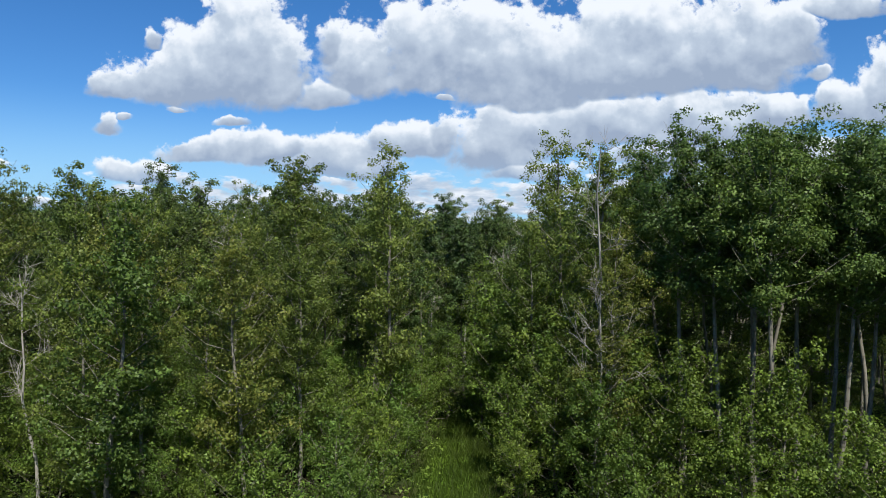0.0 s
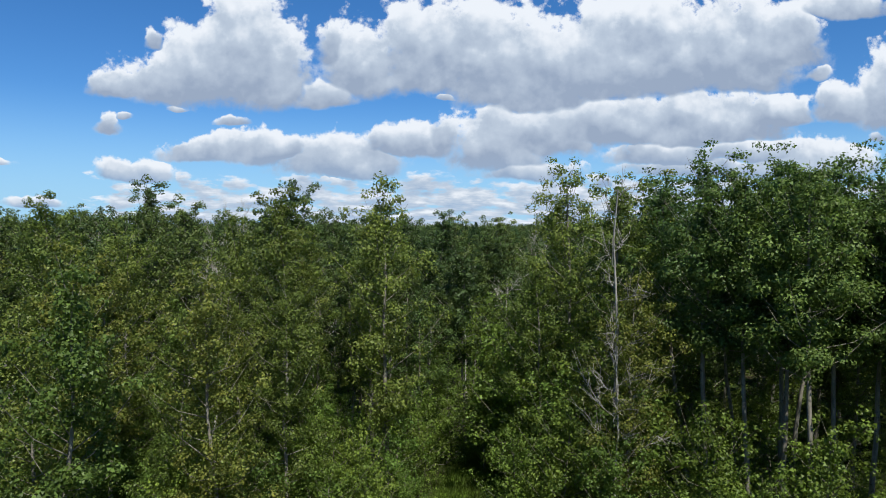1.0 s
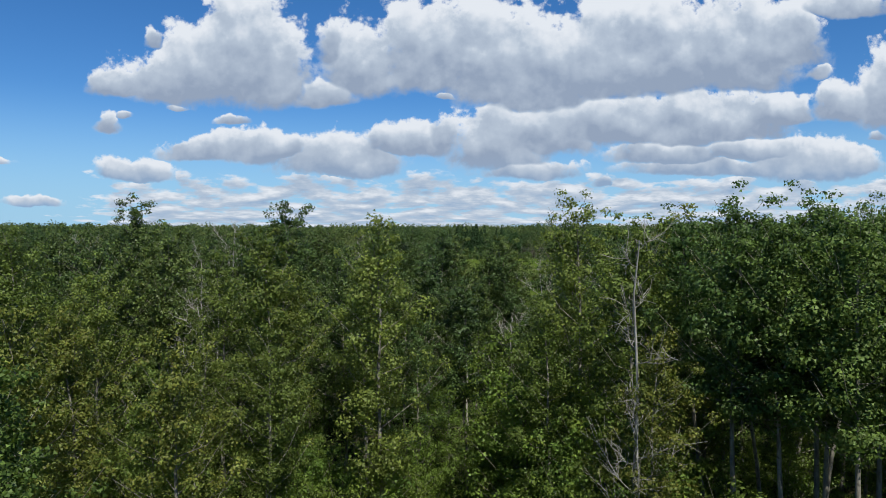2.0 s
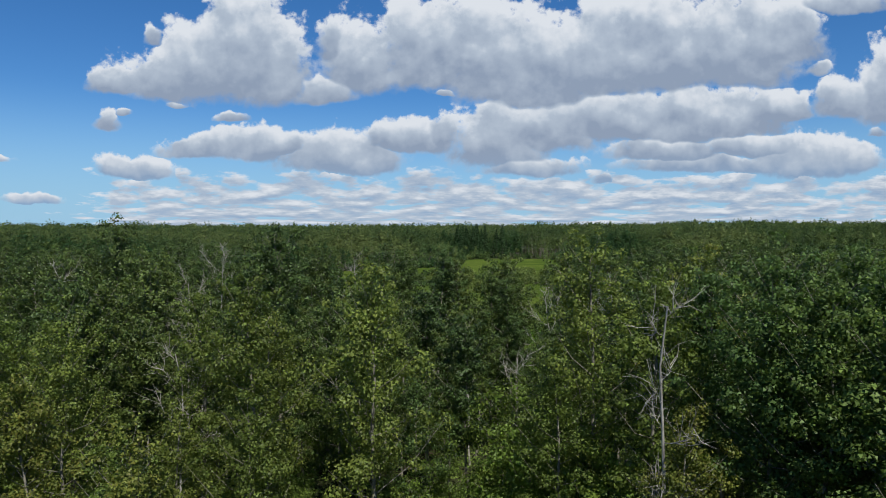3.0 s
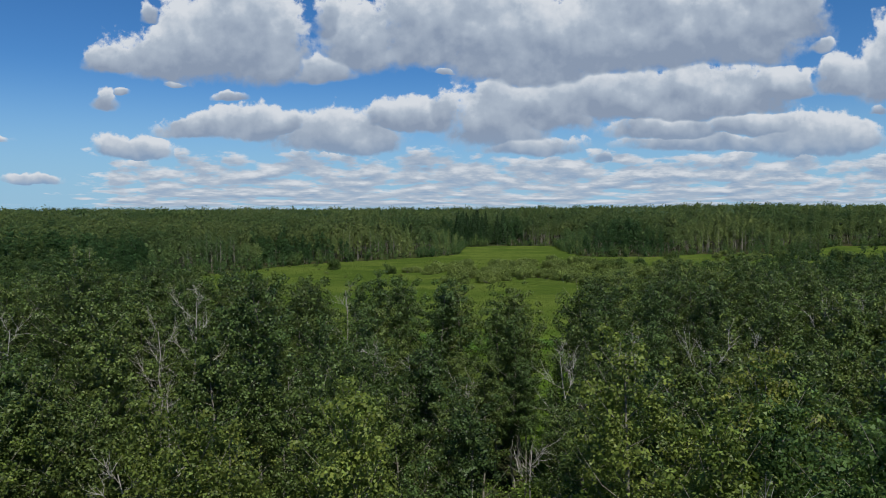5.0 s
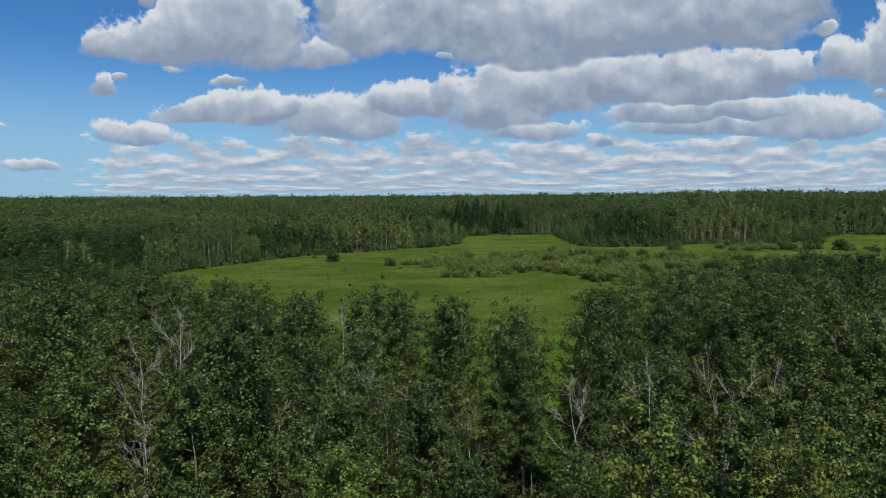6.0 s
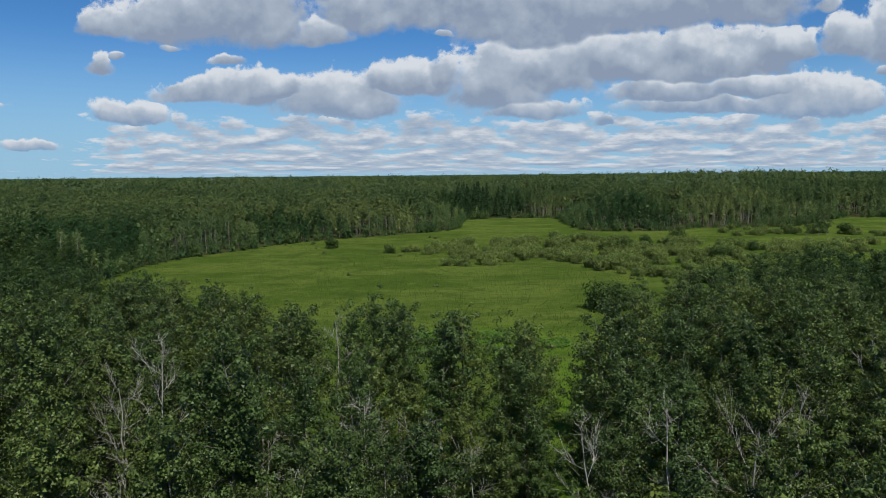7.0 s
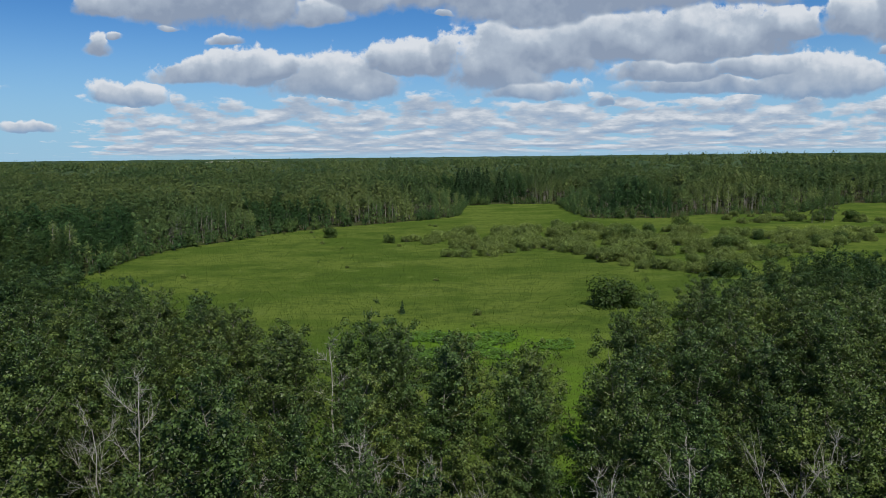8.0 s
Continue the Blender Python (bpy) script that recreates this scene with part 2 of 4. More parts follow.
LEAF_ASPEN = leaf_material("aspen_leaves", (0.031, 0.060, 0.017), (0.100, 0.164, 0.044), (0.096, 0.116, 0.023), 0.20, sheen=0.25)
LEAF_TALL = leaf_material("tall_aspen_leaves", (0.046, 0.090, 0.025), (0.114, 0.188, 0.052), (0.102, 0.142, 0.030), 0.30, sheen=0.2)
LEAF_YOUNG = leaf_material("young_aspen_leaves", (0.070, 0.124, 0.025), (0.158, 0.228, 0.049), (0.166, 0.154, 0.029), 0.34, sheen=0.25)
LEAF_SHRUB = leaf_material("shrub_leaves", (0.082, 0.150, 0.029), (0.158, 0.240, 0.047), (0.150, 0.192, 0.028), 0.38, sheen=0.25)
# far wood paler than the near wood: haze of distance put into its leaf colour
LEAF_HAZY_WOOD = leaf_material("hazy_far_wood_leaves", (0.058, 0.110, 0.040), (0.130, 0.190, 0.068), (0.176, 0.214, 0.068), patch=0.022, sheen=0.1)
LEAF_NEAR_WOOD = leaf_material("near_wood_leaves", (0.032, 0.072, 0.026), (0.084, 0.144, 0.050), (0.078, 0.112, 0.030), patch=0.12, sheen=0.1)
LEAF_GROVE = leaf_material("dark_grove_leaves", (0.030, 0.070, 0.024), (0.062, 0.116, 0.038), (0.044, 0.086, 0.027), patch=0.05, sheen=0.1)
LEAF_LUSH = leaf_material("lush_herb_leaves", (0.068, 0.140, 0.014), (0.100, 0.190, 0.022), (0.080, 0.150, 0.016), 0.4)
LEAF_BUSH = leaf_material("bush_leaves", (0.036, 0.070, 0.018), (0.074, 0.116, 0.030), (0.062, 0.088, 0.020), 0.28, sheen=0.1)
LEAF_WILLOW = leaf_material("willow_leaves", (0.108, 0.150, 0.038), (0.154, 0.198, 0.058), (0.134, 0.168, 0.040), sheen=0.1)
LEAF_SPRUCE = leaf_material("spruce_needles", (0.024, 0.050, 0.022), (0.044, 0.076, 0.030), (0.030, 0.058, 0.022), 0.15, gloss=0.8, sheen=0.05)
LEAF_DISTANT = leaf_material("distant_canopy_leaves", (0.034, 0.062, 0.034), (0.060, 0.092, 0.046), (0.060, 0.084, 0.042), 0.15, patch=0.008, gloss=0.9, sheen=0.0)
GRASS_BLADE = leaf_material("grass_blades", (0.078, 0.130, 0.016), (0.115, 0.165, 0.028), (0.095, 0.134, 0.020), 0.6, patch=0.2, gloss=0.6)
BARK_ASPEN = bark_material("aspen_bark", (0.25, 0.23, 0.185), (0.11, 0.098, 0.08), 0.7)
BARK_DEAD = bark_material("weathered_wood", (0.39, 0.37, 0.33), (0.19, 0.17, 0.15), 0.25)
BARK_STEM = bark_material("stem_bark", (0.20, 0.185, 0.15), (0.10, 0.09, 0.075), 0.4)
BARK_TWIG = bark_material("twig_bark", (0.20, 0.18, 0.14), (0.10, 0.085, 0.065), 0.3)
GROUND = ground_material()


# ---------------------------------------------------------------- mesh helpers
def mesh_of(name, verts, tris=(), quads=(), mats=(), tri_mat=None, quad_mat=None, smooth=False, normals=None):
    """A mesh from arrays of corners, triangles and quads, with material numbers for each face."""
    verts = np.asarray(verts, np.float32).reshape(-1, 3)
    tris = np.asarray(tris, np.int32).reshape(-1, 3)
    quads = np.asarray(quads, np.int32).reshape(-1, 4)
    me = bpy.data.meshes.new(name)
    me.vertices.add(len(verts))
    me.vertices.foreach_set("co", verts.ravel())
    loops = np.concatenate([tris.ravel(), quads.ravel()])
    sizes = np.concatenate([np.full(len(tris), 3, np.int32), np.full(len(quads), 4, np.int32)])
    starts = np.concatenate([[0], np.cumsum(sizes)[:-1]]).astype(np.int32)
    me.loops.add(len(loops))
    me.loops.foreach_set("vertex_index", loops)
    me.polygons.add(len(sizes))
    me.polygons.foreach_set("loop_start", starts)
    me.polygons.foreach_set("loop_total", sizes)
    for mt in mats:
        me.materials.append(mt)
    if tri_mat is not None or quad_mat is not None:
        a = np.zeros(len(tris), np.int32) if tri_mat is None else np.asarray(tri_mat, np.int32)
        b = np.zeros(len(quads), np.int32) if quad_mat is None else np.asarray(quad_mat, np.int32)
        me.polygons.foreach_set("material_index", np.concatenate([a, b]))
    me.polygons.foreach_set("use_smooth", np.full(len(sizes), smooth, bool))
    me.update(calc_edges=True)
    if normals is not None:
        me.polygons.foreach_set("use_smooth", np.ones(len(sizes), bool))
        me.attributes.new("custom_normal", "FLOAT_VECTOR", "POINT").data.foreach_set("vector", np.asarray(normals, np.float32).ravel())
    return me


def tube(points, radii, sides):
    """A tapered tube along points: corners and quads."""
    pts = np.asarray(points, float)
    along = np.gradient(pts, axis=0)
    along /= np.linalg.norm(along, axis=1)[:, None] + 1e-9
    ref = np.where(np.abs(along[:, 2:3]) > 0.9, [[1.0, 0, 0]], [[0, 0, 1.0]])
    a = np.cross(along, ref)
    a /= np.linalg.norm(a, axis=1)[:, None]
    b = np.cross(along, a)
    ang = np.arange(sides) * 2 * np.pi / sides
    ring = a[:, None, :] * np.cos(ang)[None, :, None] + b[:, None, :] * np.sin(ang)[None, :, None]
    verts = (pts[:, None, :] + ring * np.asarray(radii)[:, None, None]).reshape(-1, 3)
    i, j = np.meshgrid(np.arange(len(pts) - 1), np.arange(sides), indexing="ij")
    p, n = i * sides + j, i * sides + (j + 1) % sides
    return verts, np.stack([p, n, n + sides, p + sides], -1).reshape(-1, 4)


def joined(pieces):
    vs, qs, base = [], [], 0
    for v, q in pieces:
        vs.append(v), qs.append(q + base)
        base += len(v)
    return np.concatenate(vs), np.concatenate(qs)


def leaf_faces(rng, centres, outward, size, four, loose=0.5):
    """Leaves round the centres: pointed rhombs (four corners) or three-cornered ones."""
    n = len(centres)
    nrm = outward * 0.9 + np.array([0, 0, 0.50]) + rng.normal(0, loose, (n, 3))
    nrm /= np.linalg.norm(nrm, axis=1)[:, None] + 1e-9
    a = np.cross(nrm, rng.normal(0, 1, (n, 3)))
    a /= np.linalg.norm(a, axis=1)[:, None] + 1e-9
    b = np.cross(nrm, a)
    s = (size * rng.uniform(0.7, 1.3, n))[:, None]
    if four:
        v = np.stack([centres - a * s * 0.6, centres + b * s * 0.46, centres + a * s * 0.6, centres - b * s * 0.46], 1)
        return v.reshape(-1, 3), np.arange(4 * n).reshape(-1, 4)
    v = np.stack([centres - a * s * 0.55 - b * s * 0.35, centres + a * s * 0.55 - b * s * 0.35, centres + b * s * 0.65], 1)
    return v.reshape(-1, 3), np.arange(3 * n).reshape(-1, 3)


def grown(seed, h, low, wide, limbs, lean=0.3, rough=1.0):
    """The wood of a broadleaf tree: trunk line, limb lines, and the clumps (place, reach) at their ends."""
    rng = np.random.default_rng(seed)
    n = 9
    z = np.linspace(0, h * 0.97, n)
    off = np.cumsum(rng.normal(0, 0.10 * rough, (n, 2)), 0) + np.outer(z / h, rng.normal(0, lean, 2))
    off -= off[0]
    trunk = np.column_stack([off, z])
    r0 = 0.0066 * h + 0.015
    radii = r0 * (1 - 0.86 * (z / z[-1])) + 0.012
    radii[0] *= 1.35
    lines, clumps = [], []
    spin = rng.uniform(0, 6.28)
    for i in range(limbs):
        f = (i + rng.uniform(0, 0.9)) / limbs
        zz = h * (low + (0.97 - low) * f)
        base = np.array([np.interp(zz, z, trunk[:, k]) for k in range(3)])
        spin += 2.4 + rng.normal(0, 0.4)
        profile = (np.sin(np.pi * (0.16 + 0.80 * f) ** 0.85)) ** 0.7
        reach = wide * max(0.22, profile) * rng.uniform(0.55, 1.25)
        rise = reach * rng.uniform(0.35, 0.95) + 0.15 * h * (1 - low) * f * 0.5
        steps = np.linspace(0, 1, 5)[:, None]
        end = np.array([np.cos(spin) * reach, np.sin(spin) * reach, rise])
        bow = np.array([0, 0, -0.14 * reach]) * np.sin(np.pi * steps)
        line = base + steps * end + bow + rng.normal(0, 0.05 * rough, (5, 3)) * steps
        rb = max(0.012, 0.32 * np.interp(zz, z, radii) + 0.006)
        lines.append((line, np.linspace(rb, 0.006, 5)))
        for s in ((0.2, 0.45, 0.72, 1.0) if reach > 1.2 else (0.3, 0.65, 1.0)):
            c = base + s * end + rng.normal(0, 0.11 * wide, 3) * [1, 1, 1.0]
            clumps.append((*c, rng.uniform(0.27, 0.46) * (0.55 + 0.2 * wide) * (0.75 + 0.45 * (1 - f))))
    tip = trunk[-1]
    for k in range(13):
        wide_k = 0.05 + 0.06 * k
        clumps.append((*(tip + rng.normal(0, wide_k, 3) * [1, 1, 0.3] - [0, 0, 0.20 * k - 0.08]), 0.22 + 0.034 * k))
    return trunk, radii, lines, np.array(clumps)


def unit(a):
    return a / (np.linalg.norm(a, axis=1)[:, None] + 1e-9)


def clump_leaves(seed, trunk, clumps, count, size, four, loose=0.5, whole=0.0, scatter_n=0.46):
    """Leaves of a crown: corners, faces, and normals that follow the clumps (whole=0) or the whole crown (whole=1)."""
    rng = np.random.default_rng(seed + 7)
    share = clumps[:, 3] ** 2
    pick = rng.choice(len(clumps), count, p=share / share.sum())
    c = clumps[pick]
    d = rng.normal(0, 1, (count, 3))
    d /= np.linalg.norm(d, axis=1)[:, None]
    ball = d * (rng.uniform(0, 1, count) ** 0.42)[:, None] * c[:, 3:4] * np.array([1.25, 1.25, 0.95])
    centres = c[:, :3] + ball
    axis = np.column_stack([np.interp(centres[:, 2], trunk[:, 2], trunk[:, k]) for k in (0, 1)])
    out = np.column_stack([centres[:, :2] - axis, np.zeros(count)])
    out /= np.linalg.norm(out, axis=1)[:, None] + 0.3
    v, f = leaf_faces(rng, centres, 0.4 * out + 1.0 * d, size, four, loose)
    soft = (0.4 + whole) * out + (1.0 - whole) * d + np.array([0, 0, 0.25]) + rng.normal(0, scatter_n, (count, 3))
    return v, f, np.repeat(unit(soft), 4 if four else 3, axis=0)


def tree_meshes(kind, seed, h, low, wide, limbs, leaves, size, four, bark, leaf, lean=0.3, rough=1.0, sides=7, loose=0.5):
    """Trunk, branches and crown meshes of one broadleaf tree, h metres high."""
    trunk, radii, lines, clumps = grown(seed, h, low, wide, limbs, lean, rough)
    v, q = joined([tube(trunk, radii, sides)] + [tube(l[::2], r[::2], 3) for l, r in lines])
    t_me = mesh_of(kind + "_trunk", v, quads=q, mats=[bark], smooth=True)
    v, f, n = clump_leaves(seed, trunk, clumps, leaves, size, four, loose)
    c_me = mesh_of(kind + "_crown", v, **({"quads": f} if four else {"tris": f}), mats=[leaf], normals=n)
    return (("trunk", t_me), ("crown", c_me)), h


def thing(name, parts, m, label, category, group):
    """A thing of several meshes at the pose m: an Empty at its foot with the parts as children."""
    root = new(name)
    root.empty_display_size = 0.2
    root.matrix_basis = m
    for pname, me in parts:
        o = new(pname, me)
        o.parent = root
    return tagged(root, label, category, group)


def stand(x, y, h, proto_h, turn, z=0.0, tilt=(0, 0)):
    return pose(x, y, z, tilt[0], tilt[1], turn) @ Matrix.Scale(h / proto_h, 4)


# ---------------------------------------------------------------- the plan
MEADOW = [(-74, 140), (-64, 122.5), (-50, 106), (-40, 98), (-32, 92.5), (-26, 89), (-18, 81), (-12, 74), (-8, 73), (-5, 75.5), (-1, 73.5), (3, 71.5),
          (7, 69), (10, 70), (13, 77.5), (18.5, 86), (24, 91.5), (31.5, 96), (36, 101.5), (49, 111.5), (66, 126), (86, 142), (110, 163), (150, 205), (210, 255), (280, 300), (280, 350), (218, 358), (200, 360), (150, 314),
          (123, 311), (110, 312), (91, 298), (72, 298), (59, 302), (58, 331), (61, 381), (29, 386), (10, 376), (5, 314), (-4, 304), (-23, 287),
          (-39, 276), (-56, 258), (-68, 234), (-76, 221), (-81, 202), (-82, 188), (-80, 172), (-77, 152)]
TRAIL = [(-12, 0.5), (20, 0.7), (28, 0.9), (36, 1.5), (50, 5.0), (68, 9.4), (85, 12.0), (105, 17.0)]


def edge_distance(x, y, ring):
    """Signed distance to a ring of points: positive inside."""
    px, py = np.asarray(x, float), np.asarray(y, float)
    best, inside = np.full(px.shape, 1e9), np.zeros(px.shape, bool)
    for (ax, ay), (bx, by) in zip(ring, ring[1:] + ring[:1]):
        ex, ey = bx - ax, by - ay
        t = np.clip(((px - ax) * ex + (py - ay) * ey) / (ex * ex + ey * ey), 0, 1)
        best = np.minimum(best, np.hypot(px - ax - t * ex, py - ay - t * ey))
        cross = (ay > py) != (by > py)
        inside ^= cross & (px < ex * (py - ay) / (ey if ey else 1e-9) + ax)
    return np.where(inside, best, -best)


def trail_x(y):
    return np.interp(y, [p[0] for p in TRAIL], [p[1] for p in TRAIL])


def trail_gap(x, y):
    return np.where((np.asarray(y) > -12) & (np.asarray(y) < 105), np.abs(x - trail_x(y)), 1e3)


def land(x, y):
    """Height of the ground: flat round the meadow, gently rising beyond it."""
    x, y = np.asarray(x, float), np.asarray(y, float)
    s = np.clip((np.hypot(x, y - 20) - 330) / 330, 0, 1)
    return 7.0 * s * s * (3 - 2 * s) + 3.5 * np.exp(-((x - 290) / 110) ** 2 - ((y - 720) / 120) ** 2)


# ---------------------------------------------------------------- ground
def axis_steps(fine_lo, fine_hi, step, far):
    mid = np.arange(fine_lo, fine_hi + step, step)
    grow = np.array([6, 15, 30, 60, 100, 160, 250, 400, 650, 1000, 1600, 2600])
    up = mid[-1] + grow[mid[-1] + grow < far]
    dn = mid[0] - grow[mid[0] - grow > -far]
    return np.concatenate([[-far], dn[::-1], mid, up, [far]])


gx, gy = axis_steps(-120, 290, 3.0, 4950), axis_steps(-30, 400, 3.0, 4950)
X, Y = np.meshgrid(gx, gy)
flat_x, flat_y = X.ravel(), Y.ravel()
gi, gj = np.meshgrid(np.arange(len(gy) - 1), np.arange(len(gx) - 1), indexing="ij")
first = gi * len(gx) + gj
ground_me = mesh_of("ground", np.column_stack([flat_x, flat_y, land(flat_x, flat_y)]),
                    quads=np.stack([first, first + 1, first + 1 + len(gx), first + len(gx)], -1).reshape(-1, 4), mats=[GROUND], smooth=True)
open_share = np.clip(edge_distance(flat_x, flat_y, MEADOW) / 6 + 0.6, 0, 1)
open_share = np.maximum(open_share, np.clip(1.35 - trail_gap(flat_x, flat_y) / 1.9, 0, 1))
ground_me.attributes.new("meadow", "FLOAT", "POINT").data.foreach_set("value", open_share.astype(np.float32))
lush = np.exp(-((flat_x - 5) / 13) ** 2 - ((flat_y - 114) / 8) ** 2) + 0.6 * np.clip(1.4 - trail_gap(flat_x, flat_y) / 2.5, 0, 1)
ground_me.attributes.new("lush", "FLOAT", "POINT").data.foreach_set("value", np.clip(lush, 0, 1).astype(np.float32))
tagged(new("ground", ground_me), "green meadow grass with leaf litter under the trees", "ground", kind="structure")

# ---------------------------------------------------------------- trees near the trail
NEAR, MID = [], []
for i in range(7):
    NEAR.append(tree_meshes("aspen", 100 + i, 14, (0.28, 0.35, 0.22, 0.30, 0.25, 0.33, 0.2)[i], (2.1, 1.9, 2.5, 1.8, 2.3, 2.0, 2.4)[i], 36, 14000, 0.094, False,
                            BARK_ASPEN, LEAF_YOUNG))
    MID.append(tree_meshes("aspen", 200 + i, 14, (0.28, 0.46, 0.22, 0.40, 0.25, 0.50, 0.3)[i], (2.5, 2.2, 2.9, 2.1, 2.7, 2.3, 2.8)[i], 34, 11000, 0.122, False,
                           BARK_ASPEN, LEAF_ASPEN, sides=5))
TALL = [tree_meshes("tall_aspen", 300 + i, 16, (0.57, 0.54, 0.60)[i], (2.7, 2.4, 2.8)[i], 40, 15500, 0.098, False, BARK_ASPEN, LEAF_TALL, lean=0.5) for i in range(3)]

# x, y, height: the tall stand, and trees that stand out near the trail and at the meadow's near edge
TALL_STAND = [(10.7, 25.2, 15.3), (12.5, 26.4, 15.5), (13.6, 25.6, 15.6), (15.4, 26.2, 15.2), (16.3, 25.2, 14.8), (9.5, 26.2, 15.9),
              (12.0, 23.2, 15.3), (14.4, 24.2, 15.2), (13.6, 28.5, 16.0), (17.5, 27.5, 15.6), (10.6, 30.5, 15.4), (17.0, 23.0, 14.8),
              (20.5, 30.5, 16.4), (16.0, 32.5, 15.6)]
TRAIL_TREES = [(7.4, 29.4, 14.4), (6.4, 25.6, 10.6), (6.5, 34.2, 15.3), (-2.6, 32.2, 14.3), (-10.5, 51.2, 15.8), (-24.9, 57.2, 16.3),
               (-18.5, 34.2, 13.9), (-20.5, 30.2, 14.0), (9.7, 54.6, 12.8)]
EDGE_TREES = [(-7.9, 69.2, 13.6), (-5.8, 71.5, 14.0), (-2.7, 69.7, 13.7), (1.6, 67.3, 13.7), (5.8, 63.8, 13.6), (3.9, 62.6, 13.0),
              (5.0, 60.3, 12.2), (6.2, 66.6, 12.8), (9.5, 62.0, 12.3), (12.0, 64.5, 13.4), (10.2, 58.5, 14.3), (14.1, 73.4, 13.5),
              (18.4, 81.9, 13.5), (-17.6, 77.2, 13.5), (-12.4, 70.3, 13.5), (-22.4, 82.7, 13.5), (-31.2, 88.6, 13.5)]
KEY_TREES = [(*p, "tall") for p in TALL_STAND] + [(*p, "aspen") for p in TRAIL_TREES + EDGE_TREES]

# x, y, height, tilt, turn, limbs, reach, height share of the lowest limb
DEAD_NEAR = [(6.9, 27.2, 14.6, (3, -7), 40, 6, 1.3, 0.66), (5.5, 25.2, 9.0, (0, 2), 10, 13, 1.5, 0.5), (-11.4, 34.8, 11.2, (0, 1), 0, 8, 1.5, 0.55),
             (-15.2, 24.6, 9.6, (0, 3), 240, 9, 1.6, 0.35), (-22.0, 33.0, 12.2, (2, -3), 20, 9, 1.8, 0.4), (-20.5, 26.5, 9.2, (0, 6), 110, 9, 1.9, 0.3),
             (3.2, 41.0, 10.0, (0, -5), 150, 8, 1.5, 0.4)]
DEAD_MIDDLE = [(-13.6, 45.2, 11.0, (1, 2), 80, 8, 1.5, 0.5), (8.9, 49.6, 12.6, (-2, -14), 15, 8, 1.7, 0.5), (11.0, 49.8, 12.8, (0, 5), 100, 7, 1.4, 0.55),
               (14.6, 50.4, 12.6, (3, 10), 300, 11, 2.8, 0.4), (-8.6, 52.0, 8.6, (0, 2), 0, 7, 1.4, 0.4), (-6.6, 52.6, 8.0, (0, 0), 90, 7, 1.2, 0.4),
               (-30.5, 44.0, 12.4, (0, -4), 70, 9, 2.2, 0.4), (-26.0, 51.0, 13.6, (0, 2), 10, 9, 1.9, 0.5)]
DEAD_BEYOND = [(-16.6, 55.5, 14.6, (0, 3), 20, 17, 2.6, 0.35), (-18.8, 57.0, 12.8, (-2, -5), 140, 14, 2.2, 0.35), (-4.3, 57.0, 11.0, (0, -2), 60, 9, 1.8, 0.4),
               (-3.0, 58.5, 10.2, (2, 3), 200, 8, 1.5, 0.4), (24.5, 58.0, 13.0, (0, 8), 30, 10, 2.4, 0.45), (19.5, 54.0, 12.0, (1, 3), 170, 9, 2.0, 0.35),
               (-7.4, 66.6, 13.9, (0, 0), 30, 6, 1.1, 0.6), (30.5, 62.0, 13.2, (0, 4), 50, 9, 2.0, 0.45)]
DEAD_BEYOND += [(-10.2, 54.5, 9.8, (0, 3), 35, 7, 1.2, 0.5), (-1.2, 54.2, 10.6, (1, -3), 250, 9, 1.5, 0.4), (1.8, 53.0, 9.4, (0, 4), 120, 7, 1.3, 0.45)]
DEAD = DEAD_NEAR + DEAD_MIDDLE + DEAD_BEYOND


def tree_height(x, y, rng):
    if x < -5 and y < 31:
        return rng.uniform(9.0, 12.0)
    if trail_gap(x, y) < 4.5:
        return rng.uniform(9.0, 12.0)
    if y > 62:
        return rng.uniform(12.6, 14.2)
    wave = noise.noise((x * 0.06, y * 0.06, 3.0))
    return 12.8 + 2.2 * wave + rng.uniform(-2.2, 1.2)


rng = np.random.default_rng(11)
spots = [(x, y, h, k) for x, y, h, k in KEY_TREES]
for _ in range(9000):
    y = rng.uniform(17, 108)
    half = 0.66 * (y + 1) + 4
    x = rng.uniform(-half, half)
    if edge_distance(np.array(x), np.array(y), MEADOW) > -2.0 or trail_gap(x, y) < (2.6 if y < 38 else 1.2):
        continue
    if -5.5 < x < 6.0 and y < 30 or abs(x) < 3.5 and y < 34 or -9 < x < 10 and y < 23 or x > 7.5 and y < 25:
        continue
    gap = (2.7 if x > 7.5 else 2.9) if y < 40 else 3.1
    if all((x - s[0]) ** 2 + (y - s[1]) ** 2 > gap * gap for s in spots) and all((x - s[0]) ** 2 + (y + 1.6 - s[1]) ** 2 > 6.5 for s in DEAD):
        tall = 7.5 < x and y < 33
        spots.append((x, y, float(rng.uniform(13.6, 15.0 if y < 26 else 16.2) if tall else tree_height(x, y, rng)), "tall" if tall else "aspen"))
spots = spots[:len(KEY_TREES)] + sorted(spots[len(KEY_TREES):], key=lambda s: s[1])
singles, beyond = spots[:300], spots[300:]
for x, y, h, kind in singles:
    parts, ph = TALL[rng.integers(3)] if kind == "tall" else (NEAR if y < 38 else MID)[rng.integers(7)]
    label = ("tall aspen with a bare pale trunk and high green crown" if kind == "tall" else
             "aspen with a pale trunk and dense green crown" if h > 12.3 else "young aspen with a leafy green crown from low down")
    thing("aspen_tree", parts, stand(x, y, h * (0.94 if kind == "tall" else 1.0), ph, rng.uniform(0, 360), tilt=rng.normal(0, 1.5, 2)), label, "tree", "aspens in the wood")

